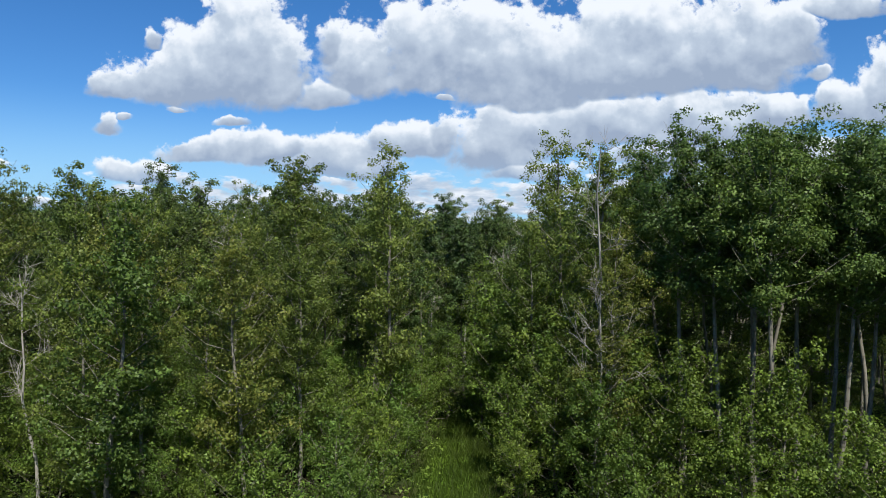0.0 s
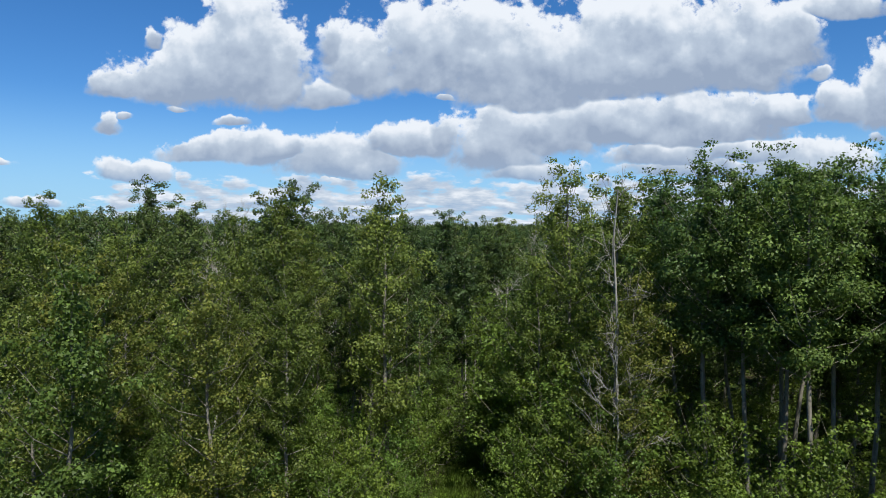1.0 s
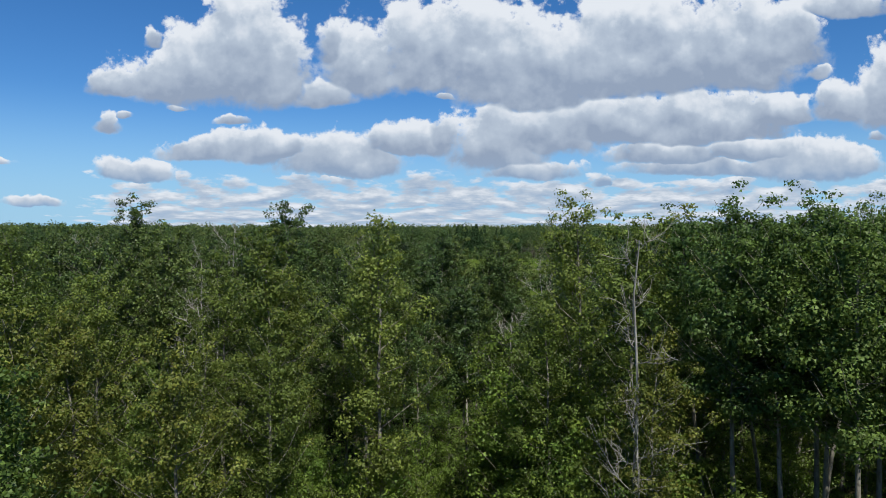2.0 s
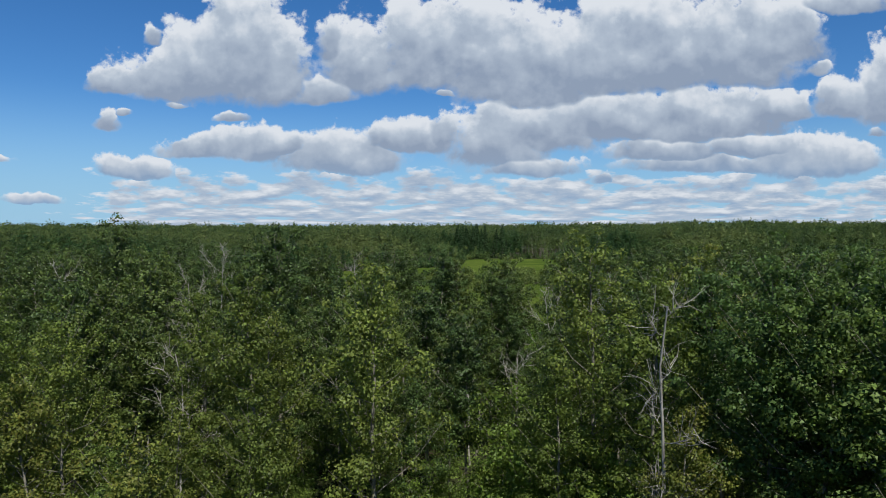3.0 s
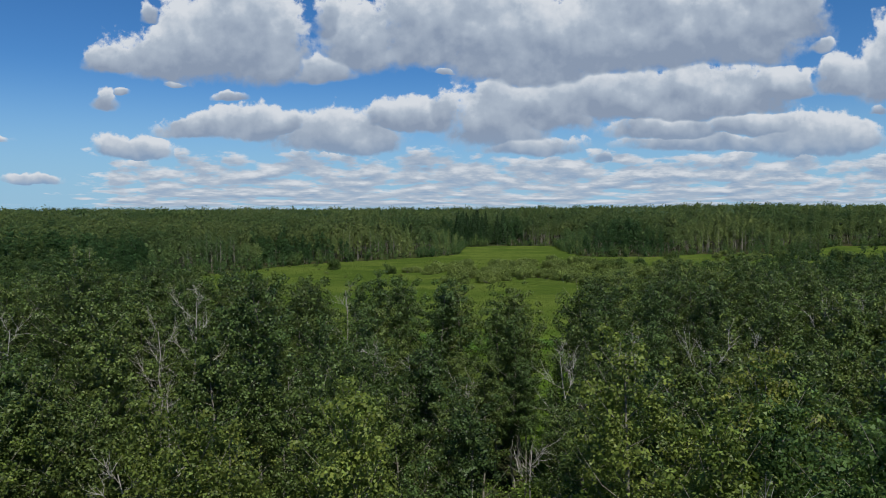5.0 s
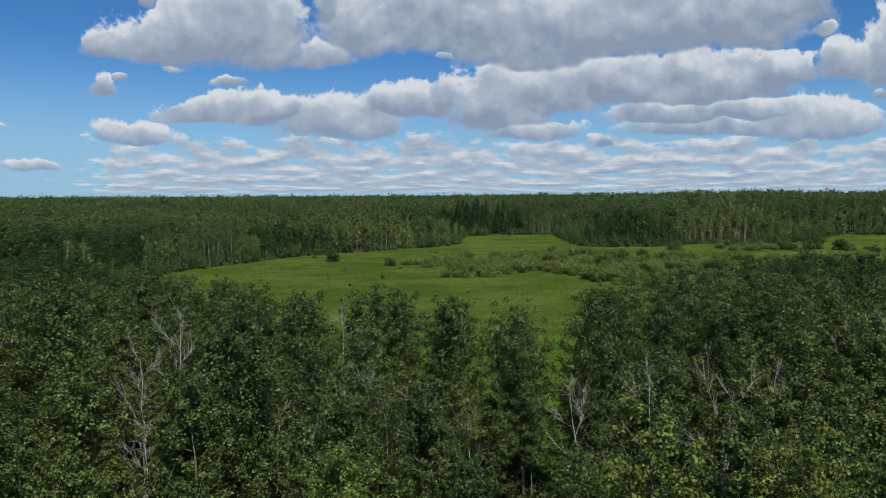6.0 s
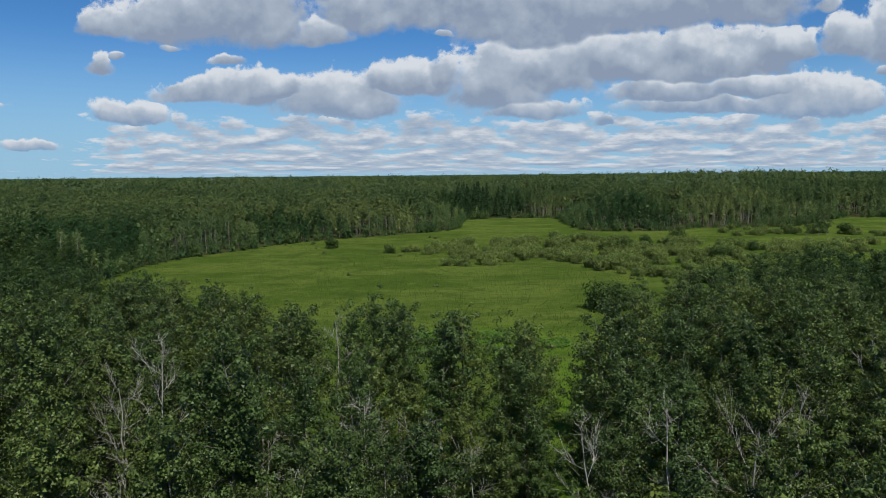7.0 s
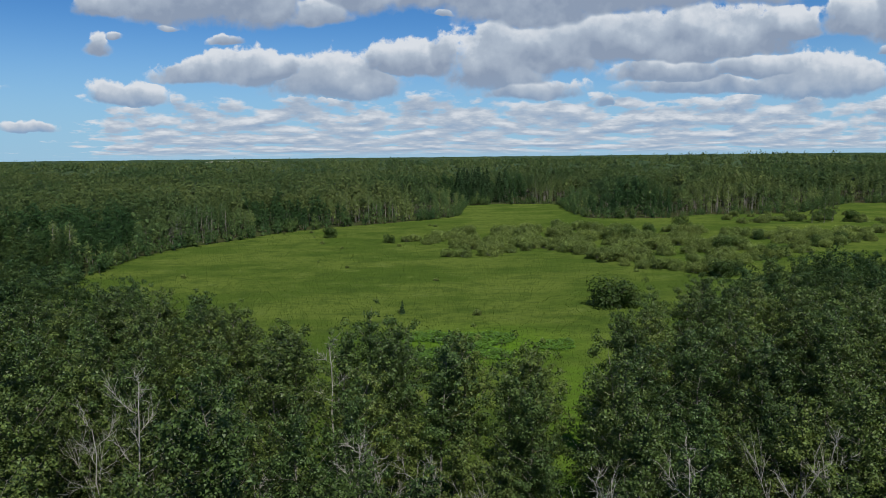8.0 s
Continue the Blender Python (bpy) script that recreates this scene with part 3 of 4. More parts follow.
# ---------------------------------------------------------------- shrubs
SHRUBS = [tree_meshes("shrub", 400 + i, 5.0, 0.05, (2.1, 1.8, 2.3, 1.7)[i], 26, 4600, 0.096, False, BARK_TWIG, LEAF_SHRUB, lean=0.2, sides=5) for i in range(4)]
BIG_SHRUBS = [tree_meshes("shrub", 420 + i, 7.0, 0.06, (2.5, 2.2, 2.7)[i], 34, 8800, 0.102, False, BARK_TWIG, LEAF_SHRUB, lean=0.3, sides=5) for i in range(3)]
# x, y, height of shrubs on either side of the trail
SHRUBS_WEST = [(-1.3, 33.2, 3.8), (-1.7, 29.3, 2.6), (-2.5, 27.6, 3.4), (-2.2, 31.0, 4.2), (-3.6, 26.5, 3.6), (-5.2, 28.5, 4.8), (-3.2, 29.8, 4.2),
               (-6.8, 25.4, 4.4), (-8.8, 24.4, 5.0), (2.2, 37.6, 4.5), (0.2, 38.5, 5.0), (-1.8, 35.0, 4.0)]
SHRUBS_EAST = [(3.1, 29.0, 4.2), (3.0, 26.3, 2.6), (3.3, 31.2, 4.4), (3.4, 36.0, 6.2), (7.8, 26.2, 6.8), (8.8, 28.8, 6.0), (4.7, 27.0, 5.6),
               (5.9, 24.8, 5.0), (4.9, 30.0, 6.4), (6.6, 28.0, 6.2), (3.9, 33.5, 7.4), (6.9, 31.6, 7.8), (5.2, 36.2, 8.4), (2.9, 39.0, 8.0),
               (8.6, 23.4, 6.0), (10.2, 22.2, 4.6), (11.4, 22.2, 6.2), (14.2, 20.9, 4.4), (17.2, 22.0, 4.0), (6.8, 22.0, 3.6), (12.9, 21.6, 3.6),
               (15.6, 21.4, 4.2)]
shrub_spots = SHRUBS_WEST + SHRUBS_EAST
for _ in range(900):
    y = rng.uniform(20, 82)
    x = rng.uniform(-0.62 * y - 2, 0.62 * y + 2)
    if len(shrub_spots) > 96 or trail_gap(x, y) < (3.2 if y < 36 else 1.9) or abs(x - trail_x(y)) > 14 or x > 8.5 and y < 27:
        continue
    if all((x - s[0]) ** 2 + (y - s[1]) ** 2 > 3.2 for s in shrub_spots + spots):
        shrub_spots.append((x, y, rng.uniform(2.2, 4.6)))
for x0, x1, y0, y1, low_h, high_h, number in ((8.5, 26.0, 28.0, 46.0, 1.8, 3.8, 34), (-25.0, -6.0, 22.5, 40.0, 2.4, 5.2, 38)):
    found = 0
    for _ in range(600):
        x, y = rng.uniform(x0, x1), rng.uniform(y0, y1)
        if found < number and abs(x) < 0.66 * y + 2 and all((x - s[0]) ** 2 + (y - s[1]) ** 2 > 1.9 for s in shrub_spots + spots):
            shrub_spots.append((x, y, rng.uniform(low_h, high_h)))
            found += 1
for x, y, h in shrub_spots:
    parts, ph = SHRUBS[rng.integers(4)] if h < 4.6 else BIG_SHRUBS[rng.integers(3)]
    thing("shrub", parts, stand(x, y, h, ph, rng.uniform(0, 360)), "leafy bright green shrub beside the grassy trail", "shrub", "shrubs in the undergrowth")

# ---------------------------------------------------------------- dead trees
def dead_tree(x, y, h, seed, tilt=(0, 0), turn=0.0, limbs=8, wide=1.8, low=0.45):
    """A bare grey trunk with broken limbs and twigs."""
    r = np.random.default_rng(seed)
    trunk, radii, lines, _ = grown(seed, h, low, wide, limbs, 0.3, 1.3)
    radii = radii * 0.78
    root = new("dead_tree")
    root.matrix_basis = pose(x, y, 0, tilt[0], tilt[1], turn)
    v, q = tube(trunk, radii, 7)
    new("trunk", mesh_of("dead_trunk", v, quads=q, mats=[BARK_DEAD], smooth=True)).parent = root
    for line, rad in lines:
        v, q = tube(line, rad * 0.5 + 0.003, 5)
        branch = new("branch", mesh_of("dead_branch", v, quads=q, mats=[BARK_DEAD], smooth=True))
        branch.parent = root
        pieces = []
        for _ in range(12):
            f = r.uniform(0.25, 1.0)
            start = np.array([np.interp(f * 4, np.arange(5), line[:, k]) for k in range(3)])
            d = (line[-1] - line[0]) * 0.35 + r.normal(0, 0.35, 3) + [0, 0, 0.15]
            d *= r.uniform(0.5, 1.2)
            bend = r.normal(0, 0.07, 3)
            pieces.append(tube([start, start + d * 0.5 + bend, start + d], [0.011, 0.008, 0.003], 3))
            side = d * 0.4 + r.normal(0, 0.16, 3)
            pieces.append(tube([start + d * 0.5 + bend, start + d * 0.5 + bend + side], [0.007, 0.003], 3))
        v, q = joined(pieces)
        new("twig_spray", mesh_of("dead_twig_spray", v, quads=q, mats=[BARK_DEAD], smooth=True)).parent = branch
    return tagged(root, "bare grey dead tree with broken branches among aspens", "dead tree", "dead trees in the wood")


for i, (x, y, h, tilt, turn, limbs, wide, low) in enumerate(DEAD):
    dead_tree(x, y, h, 700 + i, tilt, turn, limbs, wide, low)

# ---------------------------------------------------------------- bushes of the meadow
def dome_bush(kind, seed, h, wide, leaves, size, leaf):
    """A rounded many-stemmed bush: leaning stems under a crown of leafy lobes."""
    r = np.random.default_rng(seed)
    n = 15
    a, d = r.uniform(0, 6.283, n), np.sqrt(r.uniform(0, 1, n)) * wide * 0.72
    size_l = r.uniform(0.22, 0.36, n) * min(h, 1.3 * wide)
    rise = r.uniform(0.12, 1.0, n) * (1 - 0.55 * (d / wide) ** 2)
    lobe = np.column_stack([np.cos(a) * d, np.sin(a) * d, np.maximum(rise * h - size_l * 0.9, 0.25 * size_l)])
    pick = r.integers(0, n, leaves)
    u = r.normal(0, 1, (leaves, 3))
    u /= np.linalg.norm(u, axis=1)[:, None]
    c = lobe[pick] + u * (size_l[pick] * r.uniform(0.75, 1.12, leaves))[:, None]
    keep = c[:, 2] > 0.02
    v, t = leaf_faces(r, c[keep], u[keep] * 1.5, size, False, 0.35)
    n = np.repeat(unit(u[keep] + np.array([0, 0, 0.3]) + r.normal(0, 0.25, (len(t), 3))), 3, axis=0)
    stems = [tube([(0.1 * x, 0.1 * y, 0), (0.5 * x, 0.5 * y, 0.6 * z), (x, y, z)], [0.04, 0.03, 0.012], 4) for x, y, z in lobe]
    sv, sq = joined(stems)
    return (("stem", mesh_of(kind + "_stems", sv, quads=sq, mats=[BARK_TWIG], smooth=True)), ("crown", mesh_of(kind + "_crown", v, tris=t, mats=[leaf], normals=n))), h


WILLOW = [dome_bush("willow", 500 + i, 2.6, (2.0, 2.5, 1.8, 2.2)[i], 2000, 0.185, LEAF_WILLOW) for i in range(4)]
DARK_BUSH = [dome_bush("bush", 520 + i, 4.2, (3.0, 2.6)[i], 3400, 0.22, LEAF_BUSH) for i in range(2)]
WILLOW_AREA = [(-15, 232), (2, 193), (24, 203), (36, 186), (48, 172), (62, 164), (72, 180), (96, 196), (128, 222), (150, 250), (120, 236), (92, 242), (60, 262), (30, 262), (8, 250)]
willow_spots = []
for _ in range(2600):
    x, y = rng.uniform(-16, 150), rng.uniform(162, 266)
    if edge_distance(np.array(x), np.array(y), WILLOW_AREA) < 0 or noise.noise((x * 0.05, y * 0.05, 8.0)) < -0.22:
        continue
    if len(willow_spots) < 262 and all((x - a) ** 2 + (y - b) ** 2 > 5.8 for a, b, _ in willow_spots):
        willow_spots.append((x, y, rng.uniform(2.0, 4.3)))
for _ in range(34):
    willow_spots.append((rng.uniform(108, 170), rng.uniform(268, 304), rng.uniform(1.6, 3.2)))
for x, y, h in willow_spots:
    parts, ph = WILLOW[rng.integers(4)]
    thing("willow_bush", parts, stand(x, y, h, ph, rng.uniform(0, 360)), "rounded grey-green willow bush standing in the meadow", "bush", "willows in the meadow")
for x, y, h in [(28.7, 136.9, 6.4), (31.5, 138.5, 5.6), (56.6, 228, 5.6), (51.0, 230, 4.6), (73.6, 202, 5.4), (77, 204, 4.6), (58.4, 164, 4.6), (62, 166, 4.0), (84.3, 263.4, 5.4),
                (-37.1, 242, 4.6), (40.5, 266, 3.6), (-16.4, 227, 3.4), (83.3, 191, 4.2), (103.3, 211, 4.0), (114.3, 216, 4.2), (67, 243, 4.4), (95, 226, 3.6), (146, 283, 5.0),
                (152, 276, 5.5), (133, 281, 4.5)]:
    parts, ph = DARK_BUSH[rng.integers(2)]
    thing("round_bush", parts, stand(x, y, h, ph, rng.uniform(0, 360)), "dense dark green round bush in the meadow", "bush", "dark bushes in the meadow")
dots = 0
while dots < 20:
    x, y = rng.uniform(-70, 60), rng.uniform(96, 285)
    if edge_distance(np.array(x), np.array(y), MEADOW) > 3 and edge_distance(np.array(x), np.array(y), WILLOW_AREA) < -2:
        parts, ph = WILLOW[rng.integers(4)]
        thing("low_bush", parts, stand(x, y, rng.uniform(0.5, 1.3), ph, rng.uniform(0, 360)), "small low green bush in the meadow grass", "bush", "low bushes in the meadow")
        dots += 1
for x, y, h in [(139.9, 272, 12.5), (144, 274, 10.5), (136, 273, 9.5)]:
    parts, ph = MID[2]
    thing("aspen_tree", parts, stand(x, y, h, ph, rng.uniform(0, 360)), "lone broad aspen standing in the open meadow", "tree", "lone trees in the meadow")


# ---------------------------------------------------------------- spruces
def spruce_meshes(seed, h, tiers, leaves, size):
    r = np.random.default_rng(seed)
    v, q = tube([(0, 0, 0), (0.03, 0, h * 0.5), (0, 0, h)], [0.014 * h, 0.008 * h, 0.004], 5)
    t_me = mesh_of("spruce_trunk", v, quads=q, mats=[BARK_TWIG], smooth=True)
    f = r.uniform(0.03, 1, leaves) ** 1.15
    tier = np.round(f * tiers) / tiers * 0.5 + f * 0.5
    reach = (1 - tier) * h * 0.24 * r.uniform(0.25, 1.1, leaves) + 0.05
    a = r.uniform(0, 6.283, leaves)
    c = np.column_stack([np.cos(a) * reach, np.sin(a) * reach, tier * h - 0.25 * reach + 0.02 * h])
    out = np.column_stack([np.cos(a), np.sin(a), np.full(leaves, 0.4)])
    v, t = leaf_faces(r, c, out, size, False)
    return (("trunk", t_me), ("crown", mesh_of("spruce_crown", v, tris=t, mats=[LEAF_SPRUCE]))), h


SPRUCE = [spruce_meshes(540 + i, 15, 14, 1300, 0.62) for i in range(2)]
LITTLE_SPRUCE = spruce_meshes(550, 2.2, 8, 500, 0.16)
thing("spruce_sapling", LITTLE_SPRUCE[0], stand(-7.0, 132.6, 2.2, 2.2, 0), "small dark spruce sapling alone in the meadow grass", "tree", "saplings")
for i in range(26):
    x, y = 17 + rng.normal(0, 7), 392 + abs(rng.normal(0, 6))
    parts, ph = SPRUCE[i % 2]
    thing("spruce_tree", parts, stand(x, y, rng.uniform(14, 19), ph, rng.uniform(0, 360), float(land(x, y))), "dark pointed spruce at the meadow's far edge", "tree", "spruces at the edge")
for x, y, h in [(260, 690, 15), (268, 700, 14), (283, 705, 15.5), (310, 720, 16), (325, 716, 15), (338, 722, 14), (200, 640, 15), (206, 645, 16), (214, 650, 14)]:
    parts, ph = SPRUCE[0]
    thing("spruce_tree", parts, stand(x, y, h, ph, x, float(land(x, y))), "dark spruce standing over the far wood", "tree", "spruces over the wood")


# ---------------------------------------------------------------- the wood beyond
ICO = bmesh.new()
bmesh.ops.create_icosphere(ICO, subdivisions=1, radius=1.0)
ICO_V, ICO_F = np.array([v.co[:] for v in ICO.verts]), np.array([[v.index for v in f.verts] for f in ICO.faces])
ICO.free()


def wood_variant(seed, h, low, wide, limbs, leaves, size, loose, lobes=0, top=0.0, whole=0.38):
    """A far tree: leaves and trunk, over a few leafy lobes that fill the heart of its crown. top: share of the height below which no leaf is seen."""
    trunk, radii, lines, clumps = grown(seed, h, low, wide, limbs)
    clumps[:, 3] *= 1.25
    clumps = clumps[clumps[:, 2] > top * h]
    v, t, n = clump_leaves(seed, trunk, clumps, leaves, size, False, loose, whole, 0.20)
    r = np.random.default_rng(seed + 3)
    low = max(low, top)
    for k in range(lobes):
        f = (k + 0.5) / lobes
        zz = h * (low + 0.06 + (0.78 - low) * f)
        fat = wide * (0.20 + 0.14 * math.sin(math.pi * min(1.0, f + 0.12)))
        a = k * 2.4
        foot = np.array([np.interp(zz, trunk[:, 2], trunk[:, 0]), np.interp(zz, trunk[:, 2], trunk[:, 1]), zz])
        mid = foot + np.array([math.cos(a), math.sin(a), 0]) * 0.24 * wide
        lobe = ICO_V * (fat * r.uniform(0.6, 1.2, (12, 1))) * [1, 1, 1.3] + mid
        t = np.concatenate([t, ICO_F + len(v)])
        v = np.concatenate([v, lobe])
        n = np.concatenate([n, unit(0.8 * ICO_V + r.normal(0, 0.5, (12, 3)) + np.array([0, 0, 0.2]))])
    tv, tq = tube(trunk[[0, 4, 8]], radii[[0, 4, 8]], 3)
    axis = np.repeat(trunk[[0, 4, 8]], 3, axis=0)
    return v, t, n, tv, tq, unit(tv - axis)


def bare_variant(seed, h, leaves, size):
    """A thin far tree with a pale bare stem, bare limbs and a few leaves at its top."""
    trunk, radii, lines, clumps = grown(seed, h, 0.45, 1.3, 9)
    clumps = clumps[clumps[:, 2] > 0.6 * h]
    v, t, n = clump_leaves(seed, trunk, clumps, leaves, size, False, 0.4, 0.3, 0.3)
    pieces = [tube(trunk[[0, 4, 8]], radii[[0, 4, 8]], 3)] + [tube(l[::4], rad[::4] + 0.008, 3) for l, rad in lines]
    tv, tq = joined(pieces)
    n_t = unit(tv - np.column_stack([np.interp(tv[:, 2], trunk[:, 2], trunk[:, 0]), np.interp(tv[:, 2], trunk[:, 2], trunk[:, 1]), tv[:, 2] - 0.02]))
    return v, t, n, tv, tq, n_t


def wood(name, places, variants, label, leaf=None, bark=None):
    """One object of many far trees."""
    vs, ts, qs, ns, base = [], [], [], [], 0
    r = np.random.default_rng(len(places))
    for x, y, k in places:
        v, t, n, tv, tq, tn = variants[r.integers(len(variants))]
        a, w = r.uniform(0, 6.283), k * r.uniform(0.85, 1.2)
        spin = np.array([[np.cos(a), -np.sin(a), 0], [np.sin(a), np.cos(a), 0], [0, 0, 1]])
        turn = spin * np.array([[w], [w], [k]])
        at = np.array([x, y, float(land(x, y)) - 0.1])
        vs += [v @ turn.T + at, tv @ turn.T + at]
        ns += [n @ spin.T, tn @ spin.T]
        ts.append(t + base)
        qs.append(tq + base + len(v))
        base += len(v) + len(tv)
    t, q = np.concatenate(ts), np.concatenate(qs)
    me = mesh_of(name, np.concatenate(vs), tris=t, quads=q, mats=[leaf or LEAF_HAZY_WOOD, bark or BARK_ASPEN], tri_mat=np.zeros(len(t)), quad_mat=np.ones(len(q)), normals=np.concatenate(ns))
    return tagged(new(name, me), label, "forest", kind="stuff")


def scatter(x0, x1, y0, y1, step, keep):
    xs, ys = np.meshgrid(np.arange(x0, x1, step), np.arange(y0, y1, step))
    xs = xs.ravel() + rng.uniform(-0.48, 0.48, xs.size) * step
    ys = ys.ravel() + rng.uniform(-0.48, 0.48, ys.size) * step
    ok = (edge_distance(xs, ys, MEADOW) < -1.5) & (trail_gap(xs, ys) > 2.0) & keep(xs, ys)
    xs, ys = xs[ok], ys[ok]
    k = np.array([1.0 + 0.22 * noise.noise((x * 0.025, y * 0.025, 1.0)) + 0.18 * noise.noise((x * 0.09, y * 0.09, 4.0)) for x, y in zip(xs, ys)]) * rng.uniform(0.74, 1.14, len(xs))
    k *= np.clip(0.5 - edge_distance(xs, ys, MEADOW) / 45, 0.5, 1.0)
    return list(zip(xs, ys, k))


def in_view(x, y, margin=14):
    return np.abs(x) < 0.66 * y + margin


row_end = max(s[1] for s in singles)
V0 = [wood_variant(590 + i, 13.5, (0.12, 0.2, 0.08, 0.25, 0.15)[i], (2.6, 2.3, 2.8, 2.2, 2.5)[i], 28, 5200, 0.165, 0.45, 2) for i in range(5)]
V1 = [wood_variant(600 + i, 13.5, (0.10, 0.22, 0.08, 0.28, 0.12)[i], (2.5, 2.2, 2.7, 2.1, 2.4)[i], 24, 2300, 0.25, 0.45, 3) for i in range(5)]
V2_EDGE = [wood_variant(620 + i, 13.5, (0.08, 0.26, 0.05, 0.32, 0.2)[i], (2.5, 2.2, 2.8, 2.0, 2.4)[i], 22, 1300, 0.31, 0.35, 4, 0.0, 0.45) for i in range(5)]
V2 = [wood_variant(630 + i, 13.5, 0.3, (2.9, 2.5, 3.2, 2.6)[i], 20, 680, 0.38, 0.35, 3, 0.42, 0.5) for i in range(4)]
V3 = [wood_variant(640 + i, 13.5, 0.35, (3.4, 3.0, 3.7, 3.1)[i], 18, 400, 0.46, 0.3, 2, 0.45, 0.7) for i in range(4)]
V4 = [wood_variant(660 + i, 13.5, 0.30, (4.4, 4.0, 4.8, 4.2)[i], 12, 130, 0.82, 0.25, 2, 0.4, 0.8) for i in range(4)]
VE = [wood_variant(680 + i, 4.5, 0.0, 2.0, 16, 420, 0.25, 0.4, 2) for i in range(4)]
VB = [bare_variant(690 + i, 12.5, 260, 0.26) for i in range(4)]
DARK_GROVES = [(-52, 268, 20, 16), (80, 312, 24, 16), (-96, 196, 12, 30), (20, 400, 26, 16)]  # middle, half width, half depth
BARE_GROVES = [(-32, 292, 17, 9), (-79, 236, 9, 14), (-90, 172, 8, 14), (58, 392, 14, 8), (126, 326, 16, 10), (-120, 210, 14, 10)]


def within(groves, x, y):
    return any(((x - gx) / gw) ** 2 + ((y - gy) / gh) ** 2 < 1 for gx, gy, gw, gh in groves)


if beyond:
    wood("wood_before_meadow", [(x, y, h / 13.5) for x, y, h, _ in beyond], V0, "dense green aspen wood before the meadow", LEAF_NEAR_WOOD)
wood("wood_round_meadow", scatter(-140, 140, 100, 175, 3.3, lambda x, y: in_view(x, y) & (y > 108)), V1, "dense green aspen wood round the meadow", LEAF_NEAR_WOOD)
edge = []
for (ax, ay), (bx, by) in zip(MEADOW, MEADOW[1:] + MEADOW[:1]):
    for k in range(int(math.hypot(bx - ax, by - ay) / 1.7)):
        f = rng.uniform(0, 1)
        x, y = ax + f * (bx - ax) + rng.normal(0, 0.9), ay + f * (by - ay) + rng.normal(0, 0.9)
        if y > 84 and trail_gap(x, y) > 3:
            edge.append((x, y, rng.uniform(0.25, 1.15)))
wood("edge_thicket", edge, VE, "low green thicket along the meadow's edge", LEAF_NEAR_WOOD)
behind = scatter(-240, 240, 175, 300, 3.5, in_view)
rise_trees = scatter(-340, 340, 300, 470, 4.8, in_view)
# groups of taller trees that stand over the wood
for gx, gy, number in ((-128, 350, 7), (-84, 345, 8), (-12, 372, 3), (112, 358, 4), (180, 430, 5), (-195, 340, 3), (150, 360, 3)):
    for _ in range(number):
        rise_trees.append((gx + rng.normal(0, 6), gy + rng.normal(0, 5), rng.uniform(1.12, 1.36)))
last_row = [p for p in behind + rise_trees if edge_distance(np.array(p[0]), np.array(p[1]), MEADOW) > -11]
grove = [p for p in behind + rise_trees if within(DARK_GROVES, p[0], p[1])]
bare = [(x + rng.normal(0, 1), y + rng.normal(0, 1), 0.7 + 0.35 * rng.uniform()) for x, y, _ in behind + rise_trees if within(BARE_GROVES, x, y) and rng.uniform() < 0.85]
taken = set(last_row) | set(grove)
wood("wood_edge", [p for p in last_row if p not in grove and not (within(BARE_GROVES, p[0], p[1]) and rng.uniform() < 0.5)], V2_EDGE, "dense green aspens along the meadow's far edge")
wood("dark_grove", grove, V2_EDGE, "dark green broadleaf groves at the meadow's far edge", LEAF_GROVE)
wood("pale_stems", bare, VB, "thin pale bare aspen stems at the wood's edge", bark=BARK_STEM)
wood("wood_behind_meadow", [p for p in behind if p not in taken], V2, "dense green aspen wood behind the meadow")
wood("wood_on_rise", [p for p in rise_trees if p not in taken], V3, "green aspen wood on rising ground, paled in colour for haze")
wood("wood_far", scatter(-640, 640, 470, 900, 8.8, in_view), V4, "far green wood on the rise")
wood("wood_beside", scatter(-125, 125, -70, 115, 6.0, lambda x, y: ~in_view(x, y, 14) & (np.abs(x) > 13)), V4, "green wood beside the trail")
wood("wood_around", scatter(-300, 300, -120, 420, 10.0, lambda x, y: ~in_view(x, y, 18) & ((np.abs(x) > 125) | (y < -70) | (y > 115))), V4, "green wood around the clearing")

# canopy of the woods out to the horizon
ring_r = 470 * (4850 / 470) ** np.linspace(0, 1, 110)
ring_a = np.linspace(0, 2 * np.pi, 420, endpoint=False)
RA, AA = np.meshgrid(ring_r, ring_a, indexing="ij")
cx, cy = (RA * np.sin(AA)).ravel(), (20 + RA * np.cos(AA)).ravel()
bumps = rng.normal(0, 1, cx.size)
cz = land(cx, cy) + 9.5 + bumps * 1.1 + 2.0 * np.clip((RA.ravel() - 500) / 300, 0, 1)
cz[:len(ring_a)] -= 9
ci, cj = np.meshgrid(np.arange(len(ring_r) - 1), np.arange(len(ring_a)), indexing="ij")
p0, p1 = ci * len(ring_a) + cj, ci * len(ring_a) + (cj + 1) % len(ring_a)
canopy = mesh_of("far_canopy", np.column_stack([cx, cy, cz]), quads=np.stack([p0, p0 + len(ring_a), p1 + len(ring_a), p1], -1).reshape(-1, 4), mats=[LEAF_DISTANT])
tagged(new("far_canopy", canopy), "distant green forest canopy reaching the horizon", "forest", kind="stuff")

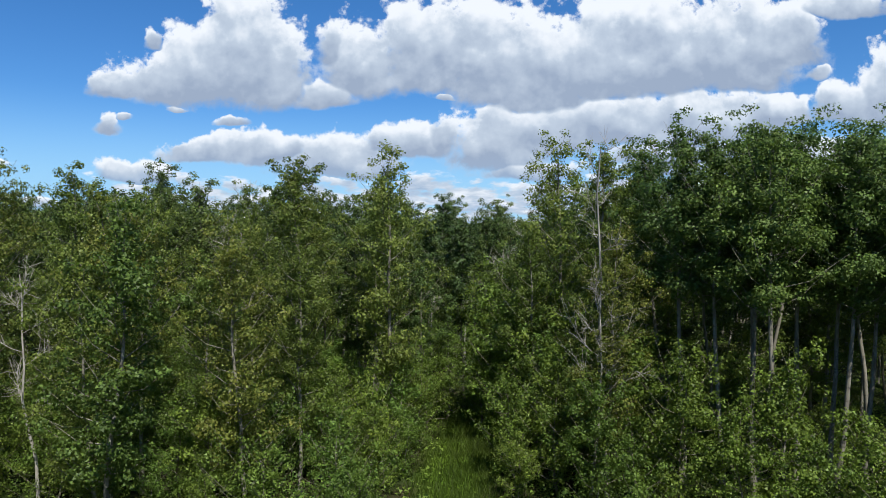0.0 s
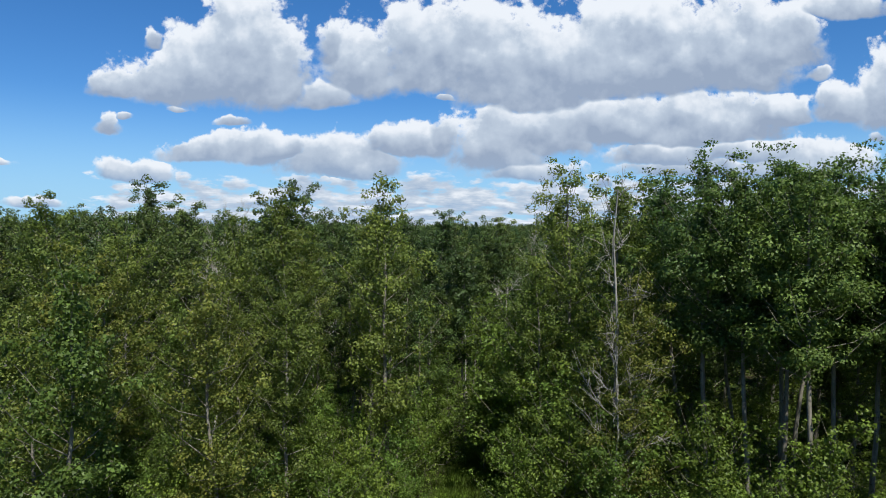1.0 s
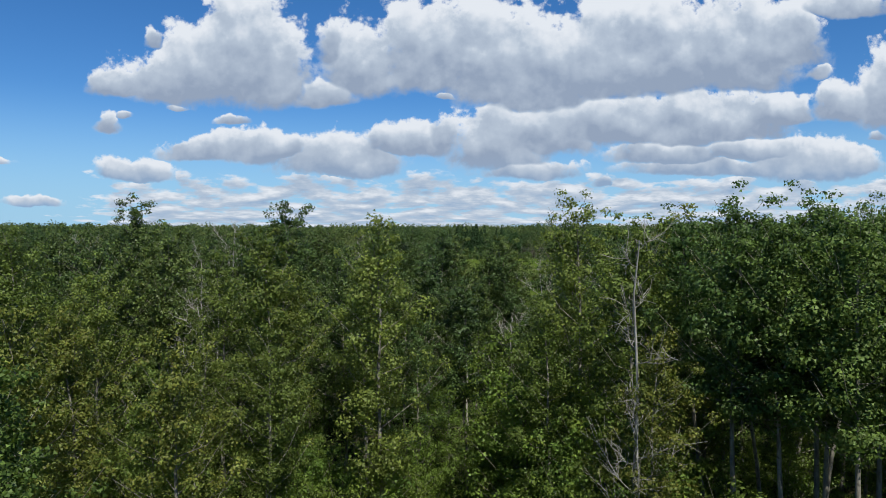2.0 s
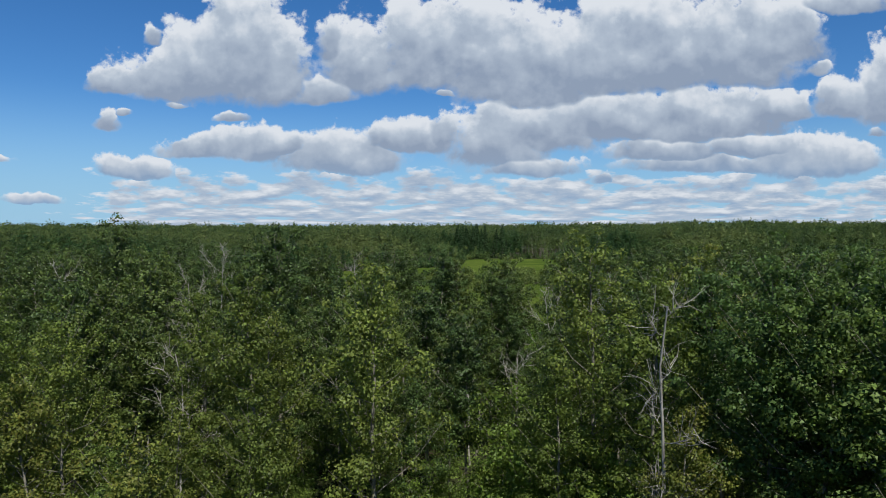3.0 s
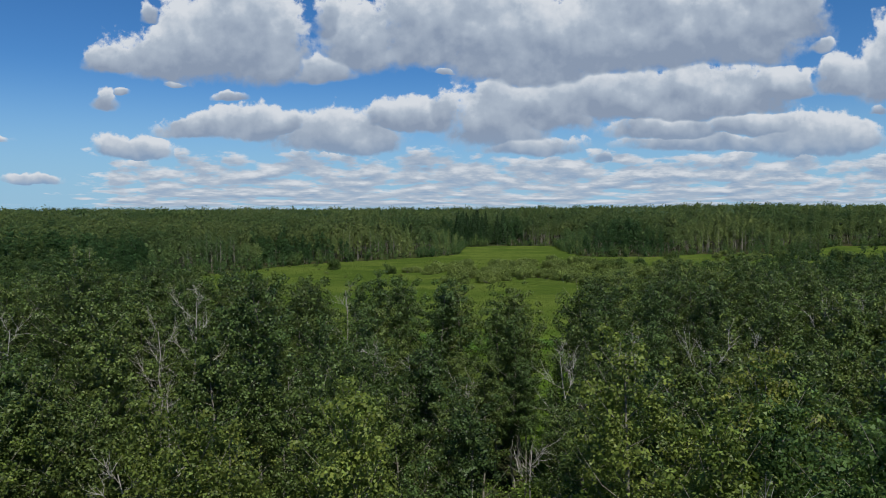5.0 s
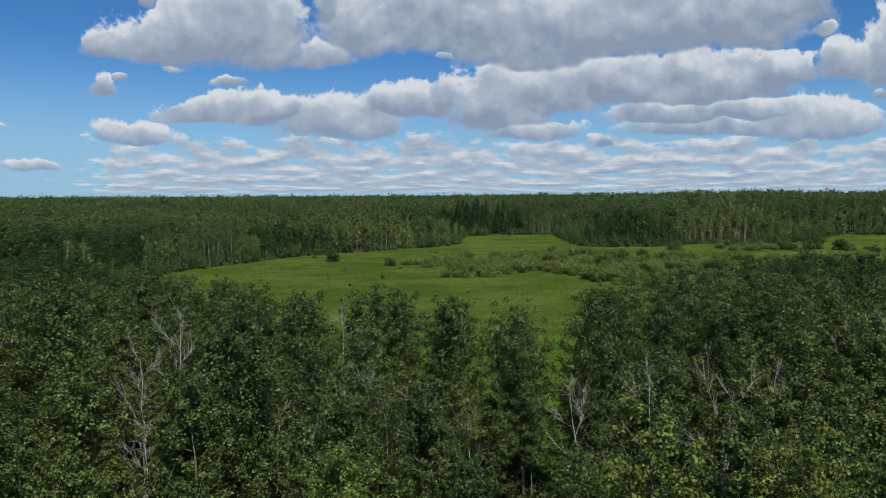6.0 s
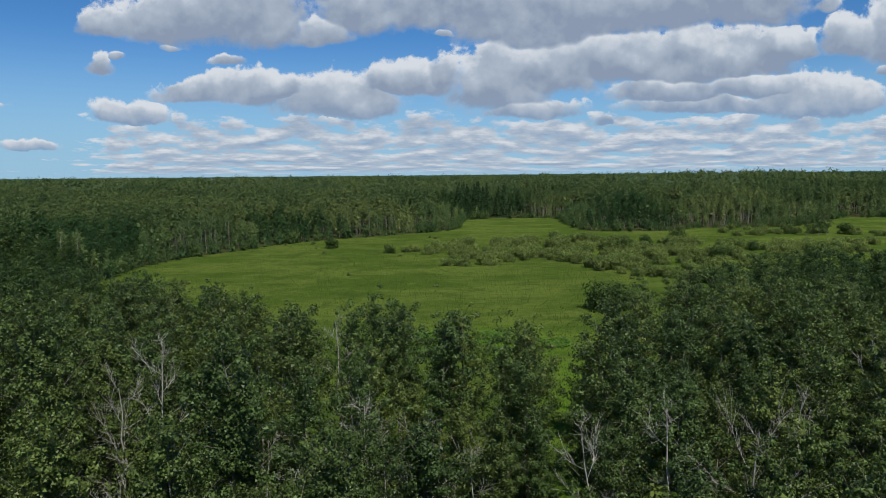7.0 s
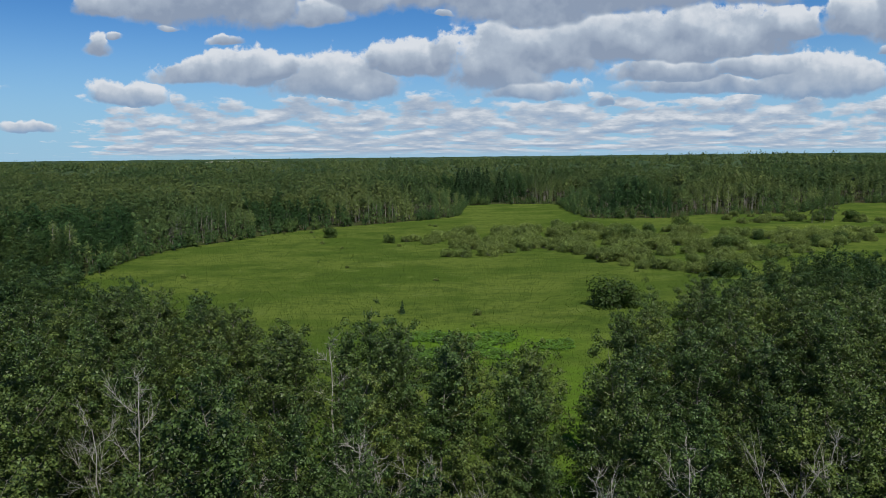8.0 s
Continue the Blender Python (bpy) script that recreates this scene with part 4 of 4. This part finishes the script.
# pale open fields far off on the rise
FIELD, fk, f_out = material("pale_field")
f_at = fk.put("ShaderNodeTexCoord").outputs["Object"]
f_tone = fk.mix(fk.noise(f_at, 0.04, 5.0, 0.6).outputs["Fac"], (0.34, 0.33, 0.22, 1), (0.46, 0.44, 0.34, 1))
f_skin = fk.put("ShaderNodeBsdfPrincipled", f_tone)
f_skin.inputs["Roughness"].default_value = 0.95
fk.tree.links.new(f_skin.outputs[0], f_out.inputs[0])
for x0, x1, y0, y1 in ((-392, -338, 1120, 1180), (-318, -300, 1180, 1215)):
    nx, ny = 14, 6
    px, py = np.meshgrid(np.linspace(x0, x1, nx), np.linspace(y0, y1, ny))
    pz = 18.2 + 2.2 * (py - y0) / (y1 - y0) + rng.normal(0, 0.12, px.shape)
    pi, pj = np.meshgrid(np.arange(ny - 1), np.arange(nx - 1), indexing="ij")
    f0 = pi * nx + pj
    field = mesh_of("far_field", np.column_stack([px.ravel(), py.ravel(), pz.ravel()]), quads=np.stack([f0, f0 + 1, f0 + 1 + nx, f0 + nx], -1).reshape(-1, 4), mats=[FIELD], smooth=True)
    tagged(new("far_field", field), "pale dry field far off between the woods", "field", kind="structure")

# ---------------------------------------------------------------- grass
def blades(name, xs, ys, tall, wide, label):
    n = len(xs)
    a = rng.uniform(0, 6.283, n)
    h = tall * rng.uniform(0.5, 1.2, n)
    foot = np.column_stack([xs, ys, np.full(n, -0.02)])
    side = np.column_stack([np.cos(a), np.sin(a), np.zeros(n)]) * wide
    tip = foot + np.column_stack([rng.normal(0, 0.28, n) * h, rng.normal(0, 0.28, n) * h, h])
    v = np.stack([foot - side, foot + side, tip], 1).reshape(-1, 3)
    return tagged(new(name, mesh_of(name, v, tris=np.arange(3 * n).reshape(-1, 3), mats=[GRASS_BLADE])), label, "grass", kind="stuff")


ty = rng.uniform(20, 44, 12000)
blades("trail_grass", trail_x(ty) + rng.normal(0, 1.5, ty.size), ty, 0.42, 0.022, "lush uncut grass on the forest trail")
mx, my = rng.uniform(-82, 110, 90000), 70 + 215 * rng.uniform(0, 1, 90000) ** 1.7
ok = (edge_distance(mx, my, MEADOW) > -1)
blades("meadow_grass", mx[ok], my[ok], 0.30, 0.06, "rough green sedge and grass of the meadow")

la, lr = rng.uniform(0, 6.283, 9000), np.sqrt(rng.uniform(0, 1, 9000))
lx, ly = 4.5 + 13.5 * lr * np.cos(la), 113.5 + 8.5 * lr * np.sin(la)
lush_on = np.array([noise.noise((a * 0.14, b * 0.2, 5.0)) + 0.6 - 0.8 * c for a, b, c in zip(lx, ly, lr)]) > 0
lx, ly = lx[lush_on], ly[lush_on]
herb = np.column_stack([lx, ly, 0.12 + 0.22 * rng.uniform(0, 1, lx.size) + 0.1 * np.sin(lx * 1.7) * np.sin(ly * 1.3)])
hv, ht = leaf_faces(rng, herb, np.tile([0, 0, 1.0], (lx.size, 1)), 0.30, False, 0.3)
tagged(new("lush_herbs", mesh_of("lush_herbs", hv, tris=ht, mats=[LEAF_LUSH])), "bright green leafy herbs in the wet meadow", "plants", kind="stuff")

ux, uy = rng.uniform(-44, 44, 70000), 8 + 68 * rng.uniform(0, 1, 70000) ** 1.1
ok = (trail_gap(ux, uy) > 1.5 + 0.5 * np.sin(uy * 1.9)) & (np.abs(ux) < 0.68 * uy + 6) & (uy > 12 + 4 * np.sin(ux * 0.6) + rng.normal(0, 2.0, ux.size))
ux, uy = ux[ok], uy[ok]
low = np.column_stack([ux, uy, rng.uniform(0.05, 1.0, ux.size) * np.array([0.55 + 0.6 * noise.noise((a * 0.5, b * 0.5, 2.0)) for a, b in zip(ux, uy)]).clip(0.12)])
uv, ut = leaf_faces(rng, low, np.tile([0, 0, 0.8], (ux.size, 1)), 0.17, False, 0.45)
tagged(new("undergrowth", mesh_of("undergrowth", uv, tris=ut, mats=[LEAF_SHRUB])), "low leafy green undergrowth on the forest floor", "plants", kind="stuff")
